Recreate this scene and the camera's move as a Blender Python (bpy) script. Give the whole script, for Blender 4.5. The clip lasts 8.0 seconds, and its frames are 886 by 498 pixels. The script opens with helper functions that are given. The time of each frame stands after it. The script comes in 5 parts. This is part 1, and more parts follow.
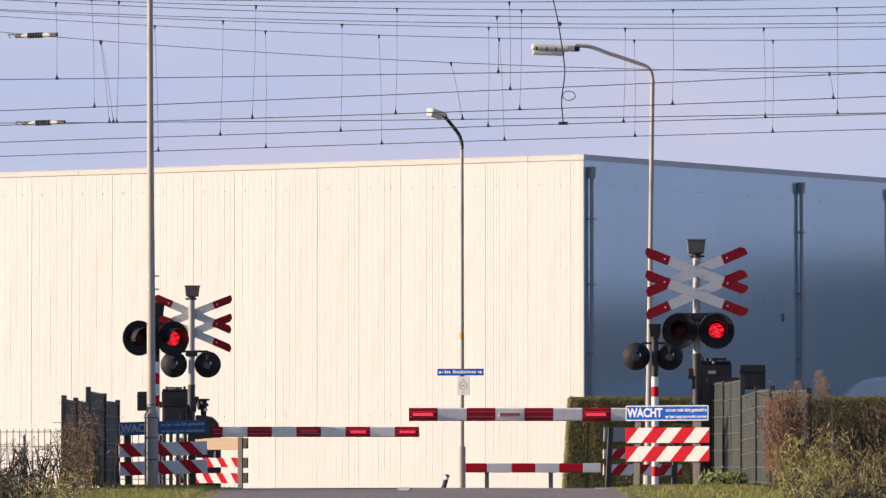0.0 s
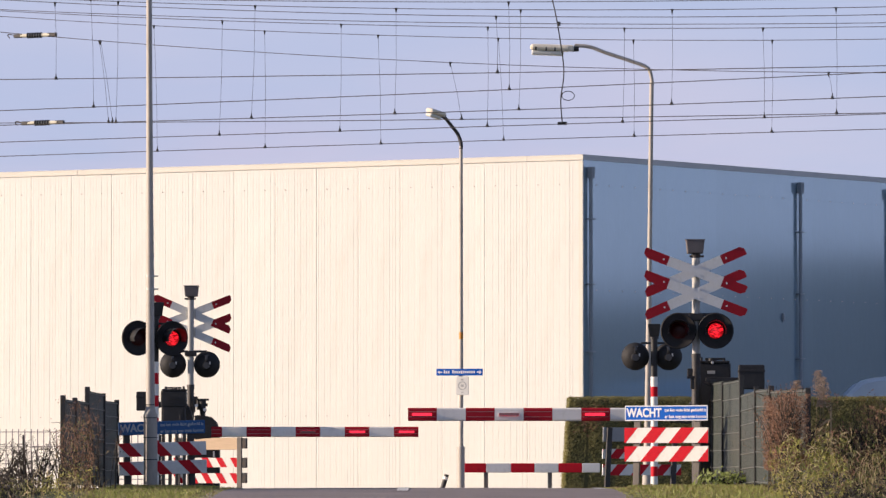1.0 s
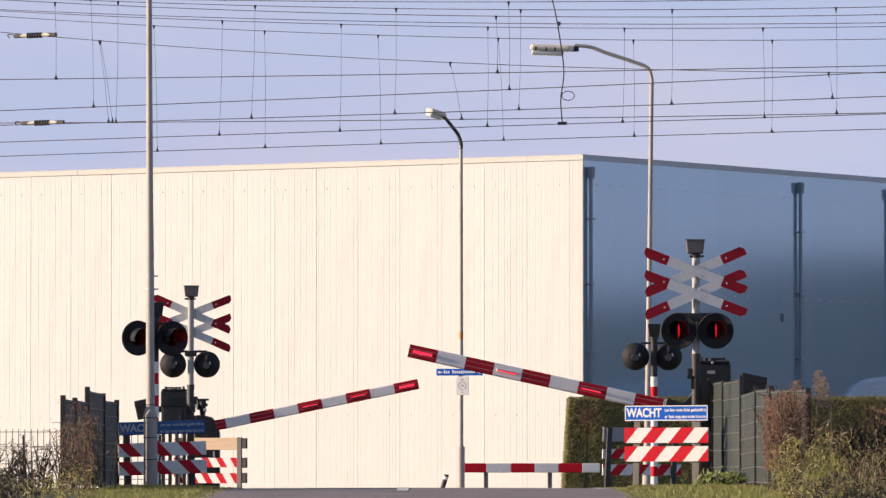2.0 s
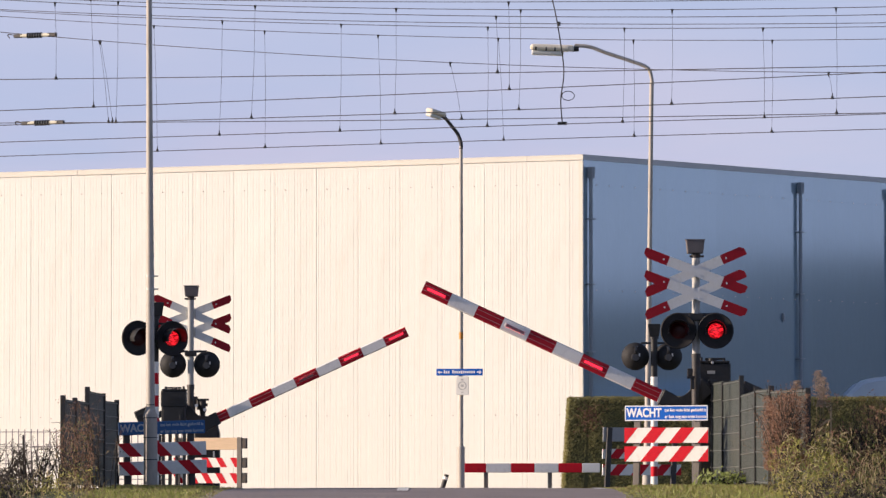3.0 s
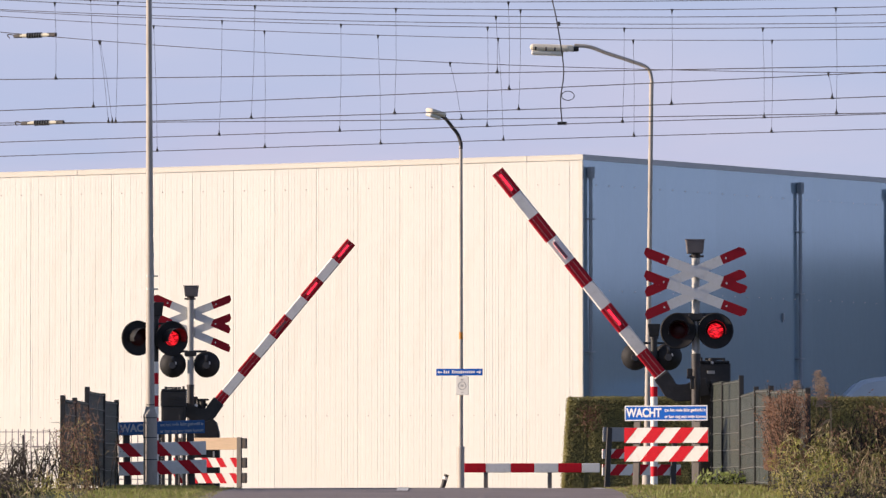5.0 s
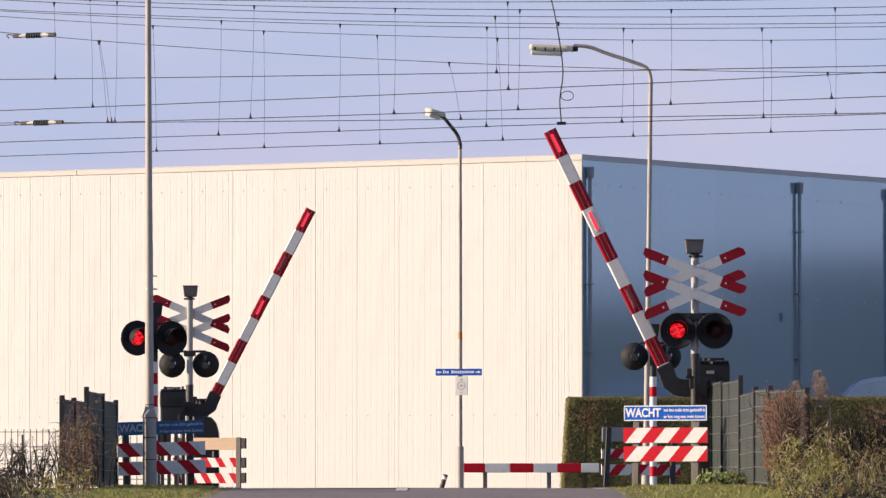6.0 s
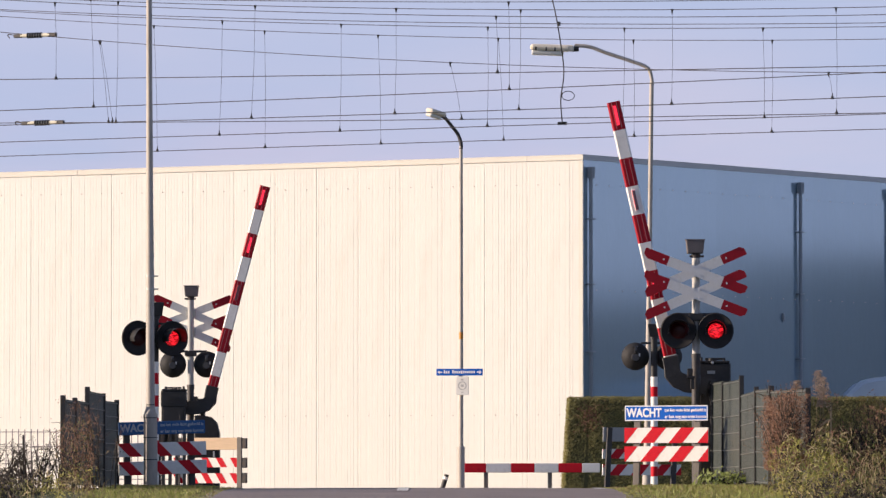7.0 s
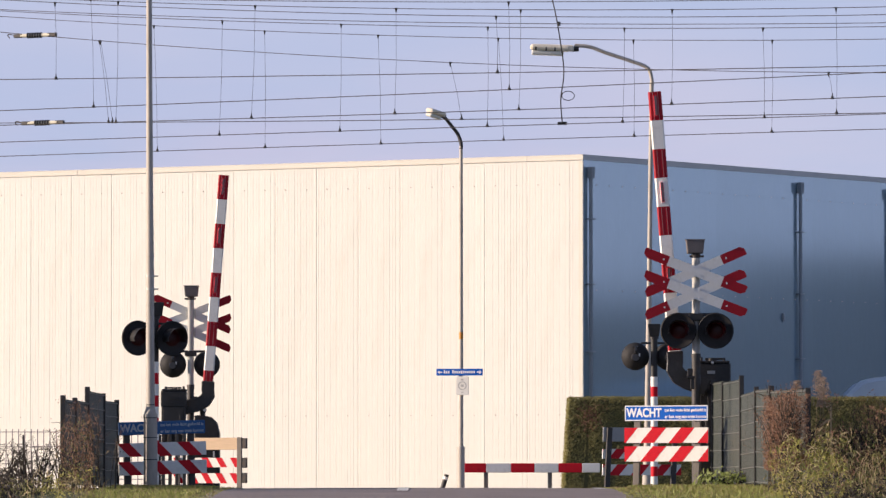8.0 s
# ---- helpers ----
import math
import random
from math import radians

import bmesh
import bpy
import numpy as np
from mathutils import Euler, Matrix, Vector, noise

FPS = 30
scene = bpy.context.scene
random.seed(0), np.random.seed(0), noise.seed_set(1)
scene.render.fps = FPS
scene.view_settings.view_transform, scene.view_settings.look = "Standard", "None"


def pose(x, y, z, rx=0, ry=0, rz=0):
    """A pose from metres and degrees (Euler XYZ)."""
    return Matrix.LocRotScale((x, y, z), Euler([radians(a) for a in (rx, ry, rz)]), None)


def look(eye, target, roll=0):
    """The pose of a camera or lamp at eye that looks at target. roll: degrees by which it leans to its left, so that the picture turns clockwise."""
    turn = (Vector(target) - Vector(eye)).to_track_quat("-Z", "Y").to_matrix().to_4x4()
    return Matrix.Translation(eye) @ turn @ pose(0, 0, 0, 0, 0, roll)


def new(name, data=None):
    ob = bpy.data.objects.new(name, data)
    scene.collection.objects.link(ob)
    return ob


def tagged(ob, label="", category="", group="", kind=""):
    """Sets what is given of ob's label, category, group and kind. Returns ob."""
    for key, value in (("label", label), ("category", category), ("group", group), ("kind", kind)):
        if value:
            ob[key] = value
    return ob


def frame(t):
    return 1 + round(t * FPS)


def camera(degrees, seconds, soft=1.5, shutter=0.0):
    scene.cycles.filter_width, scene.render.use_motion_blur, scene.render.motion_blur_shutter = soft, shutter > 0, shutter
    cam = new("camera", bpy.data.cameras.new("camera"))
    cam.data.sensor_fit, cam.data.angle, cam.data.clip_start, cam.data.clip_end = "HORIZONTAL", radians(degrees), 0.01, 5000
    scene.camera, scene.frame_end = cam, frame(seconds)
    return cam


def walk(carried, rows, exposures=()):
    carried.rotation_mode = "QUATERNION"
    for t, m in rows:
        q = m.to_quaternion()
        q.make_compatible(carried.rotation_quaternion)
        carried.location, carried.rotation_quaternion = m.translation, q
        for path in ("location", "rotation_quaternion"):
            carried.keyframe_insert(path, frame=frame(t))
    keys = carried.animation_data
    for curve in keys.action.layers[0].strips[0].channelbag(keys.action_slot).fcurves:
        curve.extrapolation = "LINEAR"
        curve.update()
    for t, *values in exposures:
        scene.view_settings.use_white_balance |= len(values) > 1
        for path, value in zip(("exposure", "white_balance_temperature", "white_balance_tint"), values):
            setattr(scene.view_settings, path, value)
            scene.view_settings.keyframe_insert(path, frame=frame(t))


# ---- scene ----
cam = camera(8.153, 8.0, soft=1.4)
EYE = (0.0, 0.0, -0.06)
TILT = 92.254
walk(cam, [(t, pose(*EYE, TILT, 0, turn)) for t, turn in (
    (0.0, 0.0078), (0.4, 0.0), (4.6, 0.0), (6.0, -0.0085), (6.5, -0.0070), (7.0, 0.0), (8.0, 0.0))],
     exposures=[(0.0, 0.80, 6500, 17), (8.0, 0.80, 6500, 17)])

# ---------- light ----------
SUN_EL, SUN_AZ = 15.0, 266.0
world = bpy.data.worlds.new("sky")
scene.world = world
world.use_nodes = True
wn, wl = world.node_tree.nodes, world.node_tree.links
sky = wn.new("ShaderNodeTexSky")
sky.sky_type, sky.sun_disc = "NISHITA", False
sky.sun_elevation, sky.sun_rotation = radians(SUN_EL), radians(SUN_AZ)
sky.air_density, sky.dust_density, sky.ozone_density = 1.0, 0.3, 4.0
veil = wn.new("ShaderNodeTexNoise")
veil.inputs["Scale"].default_value, veil.inputs["Detail"].default_value = 9.0, 5.0
stretch = wn.new("ShaderNodeMapping")
stretch.inputs["Scale"].default_value = (1.0, 1.0, 4.0)
tc = wn.new("ShaderNodeTexCoord")
wl.new(tc.outputs["Generated"], stretch.inputs["Vector"])
wl.new(stretch.outputs["Vector"], veil.inputs["Vector"])
ramp = wn.new("ShaderNodeMapRange")
ramp.inputs["From Min"].default_value, ramp.inputs["From Max"].default_value = 0.42, 0.72
ramp.inputs["To Min"].default_value, ramp.inputs["To Max"].default_value = 0.0, 0.5
wl.new(veil.outputs["Fac"], ramp.inputs["Value"])
cloud = wn.new("ShaderNodeMix")
cloud.data_type = "RGBA"
cloud.inputs["B"].default_value = (4.6, 4.55, 5.4, 1)
wl.new(ramp.outputs["Result"], cloud.inputs["Factor"])
# thin lavender haze that fades upwards from the horizon
height = wn.new("ShaderNodeSeparateXYZ")
wl.new(tc.outputs["Generated"], height.inputs["Vector"])
fade = wn.new("ShaderNodeMapRange")
fade.interpolation_type = "SMOOTHSTEP"
fade.inputs["From Min"].default_value, fade.inputs["From Max"].default_value = 0.03, 0.45
fade.inputs["To Min"].default_value, fade.inputs["To Max"].default_value = 0.88, 0.0
wl.new(height.outputs["Z"], fade.inputs["Value"])
haze = wn.new("ShaderNodeMix")
haze.data_type = "RGBA"
haze.inputs["B"].default_value = (3.45, 4.00, 5.60, 1)
wl.new(fade.outputs["Result"], haze.inputs["Factor"])
wl.new(sky.outputs["Color"], haze.inputs["A"])
# warm rosy bank low down, broken by soft cloud
bank = wn.new("ShaderNodeMapRange")
bank.interpolation_type = "SMOOTHSTEP"
bank.inputs["From Min"].default_value, bank.inputs["From Max"].default_value = 0.048, 0.078
bank.inputs["To Min"].default_value, bank.inputs["To Max"].default_value = 0.6, 0.0
wl.new(height.outputs["Z"], bank.inputs["Value"])
puffs = wn.new("ShaderNodeTexNoise")
puffs.inputs["Scale"].default_value, puffs.inputs["Detail"].default_value = 22.0, 6.0
wl.new(stretch.outputs["Vector"], puffs.inputs["Vector"])
puff_ramp = wn.new("ShaderNodeMapRange")
puff_ramp.inputs["From Min"].default_value, puff_ramp.inputs["From Max"].default_value = 0.35, 0.65
wl.new(puffs.outputs["Fac"], puff_ramp.inputs["Value"])
amount = wn.new("ShaderNodeMath")
amount.operation = "MULTIPLY"
wl.new(bank.outputs["Result"], amount.inputs[0])
wl.new(puff_ramp.outputs["Result"], amount.inputs[1])
rosy = wn.new("ShaderNodeMix")
rosy.data_type = "RGBA"
rosy.inputs["B"].default_value = (4.35, 4.15, 5.2, 1)
wl.new(amount.outputs[0], rosy.inputs["Factor"])
wl.new(haze.outputs["Result"], rosy.inputs["A"])
wl.new(rosy.outputs["Result"], cloud.inputs["A"])
wl.new(cloud.outputs["Result"], wn["Background"].inputs["Color"])
wn["Background"].inputs["Strength"].default_value = 0.08

sun_data = bpy.data.lights.new("sun", "SUN")
sun_data.energy, sun_data.angle, sun_data.color = 4.35, radians(0.53), (1.0, 0.84, 0.64)
sun = new("sun", sun_data)
a, e = radians(SUN_AZ), radians(SUN_EL)
sun.matrix_world = look((60 * math.sin(a) * math.cos(e), 60 * math.cos(a) * math.cos(e), 60 * math.sin(e)), (0, 0, 0))


# ---------- materials ----------
def material(name, colour, rough=0.6, metal=0.0, vary=0.12, scale=3.0, grain=60.0, bump=0.15, dirt=None, dirt_amount=0.35,
             stretched=(1, 1, 1), per_object=0.0, emit=None, strength=0.0, spec=0.5, through_light=0.0):
    m = bpy.data.materials.new(name)
    m.use_nodes = True
    n, l = m.node_tree.nodes, m.node_tree.links
    b = n["Principled BSDF"]
    b.inputs["Roughness"].default_value, b.inputs["Metallic"].default_value = rough, metal
    b.inputs["Specular IOR Level"].default_value = spec
    t = n.new("ShaderNodeTexCoord")
    mp = n.new("ShaderNodeMapping")
    mp.inputs["Scale"].default_value = stretched
    l.new(t.outputs["Object"], mp.inputs["Vector"])
    big, fine = n.new("ShaderNodeTexNoise"), n.new("ShaderNodeTexNoise")
    big.inputs["Scale"].default_value, big.inputs["Detail"].default_value = scale, 6
    fine.inputs["Scale"].default_value, fine.inputs["Detail"].default_value = grain, 4
    l.new(mp.outputs["Vector"], big.inputs["Vector"])
    l.new(mp.outputs["Vector"], fine.inputs["Vector"])
    add = n.new("ShaderNodeMath")
    add.operation = "ADD"
    l.new(big.outputs["Fac"], add.inputs[0])
    l.new(fine.outputs["Fac"], add.inputs[1])
    value = n.new("ShaderNodeMapRange")
    value.inputs["From Min"].default_value, value.inputs["From Max"].default_value = 0.6, 1.4
    value.inputs["To Min"].default_value, value.inputs["To Max"].default_value = 1 - vary, 1 + vary
    l.new(add.outputs[0], value.inputs["Value"])
    hsv = n.new("ShaderNodeHueSaturation")
    hsv.inputs["Color"].default_value = (*colour, 1)
    last = value.outputs["Result"]
    if per_object:
        info = n.new("ShaderNodeObjectInfo")
        own = n.new("ShaderNodeMapRange")
        own.inputs["To Min"].default_value, own.inputs["To Max"].default_value = 1 - per_object, 1 + per_object
        l.new(info.outputs["Random"], own.inputs["Value"])
        mul = n.new("ShaderNodeMath")
        mul.operation = "MULTIPLY"
        l.new(last, mul.inputs[0])
        l.new(own.outputs["Result"], mul.inputs[1])
        last = mul.outputs[0]
    l.new(last, hsv.inputs["Value"])
    colour_out = hsv.outputs["Color"]
    if dirt:
        spots = n.new("ShaderNodeTexNoise")
        spots.inputs["Scale"].default_value, spots.inputs["Detail"].default_value = scale * 2.3, 8
        l.new(mp.outputs["Vector"], spots.inputs["Vector"])
        mask = n.new("ShaderNodeMapRange")
        mask.inputs["From Min"].default_value, mask.inputs["From Max"].default_value = 0.52, 0.75
        mask.inputs["To Max"].default_value = dirt_amount
        l.new(spots.outputs["Fac"], mask.inputs["Value"])
        mix = n.new("ShaderNodeMix")
        mix.data_type = "RGBA"
        mix.inputs["B"].default_value = (*dirt, 1)
        l.new(mask.outputs["Result"], mix.inputs["Factor"])
        l.new(colour_out, mix.inputs["A"])
        colour_out = mix.outputs["Result"]
    l.new(colour_out, b.inputs["Base Color"])
    if bump:
        bp = n.new("ShaderNodeBump")
        bp.inputs["Strength"].default_value, bp.inputs["Distance"].default_value = bump, 0.01
        l.new(fine.outputs["Fac"], bp.inputs["Height"])
        l.new(bp.outputs["Normal"], b.inputs["Normal"])
    if emit:
        b.inputs["Emission Color"].default_value = (*emit, 1)
        b.inputs["Emission Strength"].default_value = strength
    if through_light:
        tr = n.new("ShaderNodeBsdfTranslucent")
        l.new(colour_out, tr.inputs["Color"])
        ms = n.new("ShaderNodeMixShader")
        ms.inputs[0].default_value = through_light
        l.new(b.outputs["BSDF"], ms.inputs[1])
        l.new(tr.outputs["BSDF"], ms.inputs[2])
        l.new(ms.outputs["Shader"], n["Material Output"].inputs["Surface"])
    return m


RUST = (0.13, 0.055, 0.02)
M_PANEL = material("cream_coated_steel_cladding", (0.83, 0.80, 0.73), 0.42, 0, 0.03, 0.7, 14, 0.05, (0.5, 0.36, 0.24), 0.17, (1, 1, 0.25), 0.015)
# cladding for the side away from the sun, its cool shade in the colour
M_PANEL_SHADE = material("blue_grey_shade_tone_cladding", (0.41, 0.54, 0.635), 0.12, 0.56, 0.04, 0.5, 14, 0.004, (0.30, 0.42, 0.57), 0.25, (1, 1, 0.25), 0.02)
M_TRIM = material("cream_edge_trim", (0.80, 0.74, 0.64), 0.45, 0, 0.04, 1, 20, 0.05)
M_TRIM_SHADE = material("grey_shade_tone_edge_trim", (0.56, 0.55, 0.55), 0.45, 0, 0.06, 1, 20, 0.05)
M_ROOF = material("roofing_felt", (0.08, 0.08, 0.085), 0.9, 0, 0.2, 2, 60, 0.3)
M_PIPE = material("dark_grey_zinc", (0.22, 0.25, 0.28), 0.42, 0.3, 0.15, 3, 40, 0.1)
M_GALV = material("galvanised_steel", (0.42, 0.42, 0.40), 0.48, 0.55, 0.16, 6, 70, 0.12, (0.22, 0.20, 0.17), 0.4, (1, 1, 0.3))
M_LAMPPOST = material("weathered_lamp_post_paint", (0.41, 0.37, 0.325), 0.6, 0.0, 0.14, 5, 60, 0.15, (0.20, 0.17, 0.13), 0.5, (1, 1, 0.25))
M_WHITE_POST = material("grey_white_painted_steel", (0.36, 0.355, 0.34), 0.5, 0, 0.08, 4, 50, 0.1, (0.28, 0.26, 0.23), 0.35, (1, 1, 0.4))
M_WHITE = material("white_reflective_paint", (0.78, 0.755, 0.715), 0.45, 0, 0.05, 5, 50, 0.06, (0.42, 0.39, 0.34), 0.28)
M_CROSSWHITE = material("white_cross_paint", (0.64, 0.64, 0.63), 0.45, 0, 0.05, 5, 50, 0.06, (0.42, 0.38, 0.32), 0.25)
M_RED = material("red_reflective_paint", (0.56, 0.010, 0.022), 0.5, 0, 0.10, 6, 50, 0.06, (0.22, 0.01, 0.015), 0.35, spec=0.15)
M_CROSSRED = material("dark_red_cross_paint", (0.30, 0.010, 0.020), 0.5, 0, 0.12, 6, 50, 0.06, (0.16, 0.012, 0.014), 0.35, spec=0.15)
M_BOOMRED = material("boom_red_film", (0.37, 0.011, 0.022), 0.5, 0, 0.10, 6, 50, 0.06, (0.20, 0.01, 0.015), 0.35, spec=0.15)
M_GROOVE_HIGHLIGHT = material("pale_groove_highlight", (0.42, 0.20, 0.20), 0.5, 0, 0.15, 6, 50, 0.05)
M_BLACK = material("black_painted_metal", (0.022, 0.021, 0.022), 0.45, 0, 0.3, 6, 70, 0.12, (0.06, 0.055, 0.05), 0.25, spec=0.35)
M_BLACKMATT = material("matt_black_target_board", (0.022, 0.021, 0.022), 0.7, 0, 0.3, 6, 60, 0.1, spec=0.25)
M_GLOSSBLACK = material("glossy_black_lamp_cover", (0.03, 0.029, 0.030), 0.22, 0, 0.2, 6, 60, 0.04)
M_DARKSTEEL = material("dark_weathered_steel", (0.045, 0.042, 0.042), 0.6, 0.2, 0.3, 7, 60, 0.2, RUST, 0.3)
M_BOX = material("grey_brown_hood_metal", (0.15, 0.13, 0.128), 0.5, 0.2, 0.15, 8, 60, 0.1)
M_BOLT = material("bright_bolt_steel", (0.65, 0.64, 0.62), 0.35, 0.8, 0.05, 9, 40, 0)
M_LENS_OFF = material("dark_red_lens", (0.035, 0.004, 0.005), 0.3, 0, 0.3, 30, 90, 0.2, spec=0.2)
M_LAMP_OFF = material("dark_boom_lamp", (0.22, 0.10, 0.105), 0.25, 0, 0.2, 30, 90, 0.1)
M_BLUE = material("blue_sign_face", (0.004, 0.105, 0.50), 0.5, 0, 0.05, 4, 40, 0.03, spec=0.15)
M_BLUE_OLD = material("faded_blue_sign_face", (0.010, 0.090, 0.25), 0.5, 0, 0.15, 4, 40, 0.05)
M_LETTER = material("white_sign_lettering", (0.80, 0.80, 0.80), 0.5, 0, 0.03, 5, 40, 0)
M_LETTER_OLD = material("faded_sign_lettering", (0.36, 0.42, 0.48), 0.5, 0, 0.1, 5, 40, 0)
M_PLATE = material("pale_information_plate", (0.80, 0.78, 0.72), 0.5, 0, 0.06, 6, 40, 0.05)
M_MARKGREY = material("grey_print", (0.48, 0.47, 0.45), 0.6, 0, 0.05, 6, 40, 0)
M_CREAMBACK = material("pale_plywood_sign_back", (0.62, 0.45, 0.30), 0.65, 0, 0.1, 3, 30, 0.1, (0.4, 0.28, 0.18), 0.3, (0.3, 1, 3))
M_GREYBACK = material("bare_aluminium_sign_back", (0.30, 0.31, 0.32), 0.5, 0.3, 0.1, 3, 30, 0.1)
M_POSTWOOD = material("weathered_grey_wood", (0.17, 0.15, 0.135), 0.8, 0, 0.2, 3, 30, 0.4, (0.09, 0.08, 0.07), 0.4, (4, 4, 0.5))
M_FENCE = material("grey_green_fence_slats", (0.036, 0.045, 0.036), 0.6, 0, 0.16, 3, 30, 0.2, (0.06, 0.055, 0.04), 0.4, (1, 1, 0.3), 0.12)
M_FENCEPOST = material("dark_green_fence_post", (0.035, 0.034, 0.032), 0.55, 0.1, 0.2, 4, 40, 0.15)
M_ROD = material("pale_fence_rod", (0.14, 0.14, 0.125), 0.5, 0.3, 0.1, 4, 40, 0.1)
M_BARFENCE = material("thin_galvanised_bars", (0.26, 0.22, 0.24), 0.5, 0.3, 0.1, 4, 40, 0.1)
M_WIRE = material("tarnished_copper_wire", (0.04, 0.036, 0.038), 0.6, 0.2, 0.2, 8, 60, 0)
M_INSULATOR = material("cream_insulator", (0.62, 0.58, 0.46), 0.3, 0, 0.1, 8, 40, 0)
M_ASPHALT = material("asphalt", (0.215, 0.18, 0.172), 0.9, 0, 0.25, 0.7, 120, 0.6, (0.19, 0.17, 0.165), 0.5)
M_MARKING = material("worn_road_paint", (0.62, 0.61, 0.58), 0.7, 0, 0.12, 5, 60, 0.2, (0.2, 0.19, 0.18), 0.5)
M_GROUND = material("rough_soil_and_grass", (0.06, 0.075, 0.025), 0.95, 0, 0.4, 0.6, 20, 0.8, (0.09, 0.07, 0.045), 0.6)
M_GRASS = material("green_grass_blades", (0.27, 0.29, 0.075), 0.6, 0, 0.4, 2.2, 30, 0, (0.20, 0.17, 0.07), 0.5, through_light=0.35)
M_REED = material("dry_straw_reeds", (0.28, 0.215, 0.11), 0.7, 0, 0.4, 3, 30, 0, (0.10, 0.075, 0.03), 0.6, through_light=0.3)
M_STRAW = material("bleached_straw", (0.50, 0.40, 0.23), 0.7, 0, 0.3, 4, 30, 0, (0.2, 0.14, 0.06), 0.5, through_light=0.3)
M_WEED = material("olive_weed_leaves", (0.165, 0.165, 0.045), 0.6, 0, 0.4, 3, 30, 0, (0.15, 0.12, 0.05), 0.5, through_light=0.3)
M_RUSSET = material("russet_dead_leaves", (0.25, 0.130, 0.078), 0.7, 0, 0.4, 4, 30, 0, (0.10, 0.05, 0.025), 0.5, through_light=0.25)
M_YELLOWING = material("yellowing_leaves", (0.36, 0.33, 0.075), 0.6, 0, 0.35, 5, 30, 0, (0.14, 0.15, 0.03), 0.5, through_light=0.35)
M_NETTLE = material("fresh_green_leaves", (0.22, 0.27, 0.06), 0.5, 0, 0.3, 4, 30, 0, through_light=0.35)
M_HEDGE = material("clipped_hedge_leaves", (0.24, 0.215, 0.075), 0.55, 0, 0.45, 1.2, 25, 0, (0.20, 0.15, 0.06), 0.45, through_light=0.35)
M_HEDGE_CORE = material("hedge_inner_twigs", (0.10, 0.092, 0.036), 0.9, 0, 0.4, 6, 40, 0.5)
# colour of dry stems, and of leaves that imitate shade between plants
M_TWIG_SHADE = material("dark_twigs_and_shade_leaves", (0.030, 0.023, 0.017), 0.8, 0, 0.3, 6, 40, 0.1)
M_PLUME = material("grey_brown_reed_plume", (0.34, 0.26, 0.20), 0.9, 0, 0.3, 9, 40, 0, through_light=0.3)
M_VAN = material("white_van_paint", (0.50, 0.58, 0.66), 0.5, 0, 0.03, 1, 30, 0)
M_VANGLASS = material("dark_van_glass", (0.05, 0.065, 0.08), 0.08, 0, 0.1, 2, 30, 0)
M_TYRE = material("tyre_rubber", (0.02, 0.02, 0.02), 0.85, 0, 0.2, 9, 60, 0.2)
M_LUMINAIRE = material("aged_cream_luminaire", (0.80, 0.72, 0.58), 0.45, 0, 0.12, 6, 50, 0.05, (0.34, 0.28, 0.2), 0.4)
M_LAMPBOWL = material("clear_lamp_bowl", (0.72, 0.70, 0.62), 0.2, 0, 0.05, 6, 40, 0)


def glow(name, colour, strength, low):
    m = material(name, (0.3, 0.01, 0.01), 0.3, vary=0.1, bump=0)
    n, l = m.node_tree.nodes, m.node_tree.links
    b = n["Principled BSDF"]
    t = n.new("ShaderNodeTexCoord")
    mp = n.new("ShaderNodeMapping")
    mp.inputs["Rotation"].default_value = (0, 0.5, 0)
    mp.inputs["Scale"].default_value = (9, 1, 26)
    w = n.new("ShaderNodeTexNoise")
    w.inputs["Scale"].default_value, w.inputs["Detail"].default_value = 2.2, 2
    l.new(t.outputs["Object"], mp.inputs["Vector"])
    l.new(mp.outputs["Vector"], w.inputs["Vector"])
    r = n.new("ShaderNodeMapRange")
    r.inputs["From Min"].default_value, r.inputs["From Max"].default_value = 0.46, 0.60
    r.inputs["To Min"].default_value, r.inputs["To Max"].default_value = strength * low, strength * 1.15
    l.new(w.outputs["Fac"], r.inputs["Value"])
    b.inputs["Emission Color"].default_value = (*colour, 1)
    l.new(r.outputs["Result"], b.inputs["Emission Strength"])
    return m


M_GLOW = glow("lit_red_signal_lens", (1.0, 0.014, 0.024), 0.90, 0.15)
M_GLOW_BOOM = glow("lit_red_boom_lamp", (1.0, 0.025, 0.06), 0.90, 0.75)


# ---------- mesh helpers ----------
def part(name, bm, mat, parent=None, label=""):
    me = bpy.data.meshes.new(name)
    bmesh.ops.recalc_face_normals(bm, faces=bm.faces)
    bm.to_mesh(me)
    bm.free()
    for m in (mat if isinstance(mat, (list, tuple)) else [mat]):
        me.materials.append(m)
    ob = new(name, me)
    ob.parent = parent
    return tagged(ob, label)


def thing(name, m, label, category, group="", kind=""):
    ob = new(name)
    ob.matrix_basis = m
    return tagged(ob, label, category, group, kind)


def smooth(ob, angle=40):
    for f in ob.data.polygons:
        f.use_smooth = True
    ob.data.set_sharp_from_angle(angle=radians(angle))
    return ob


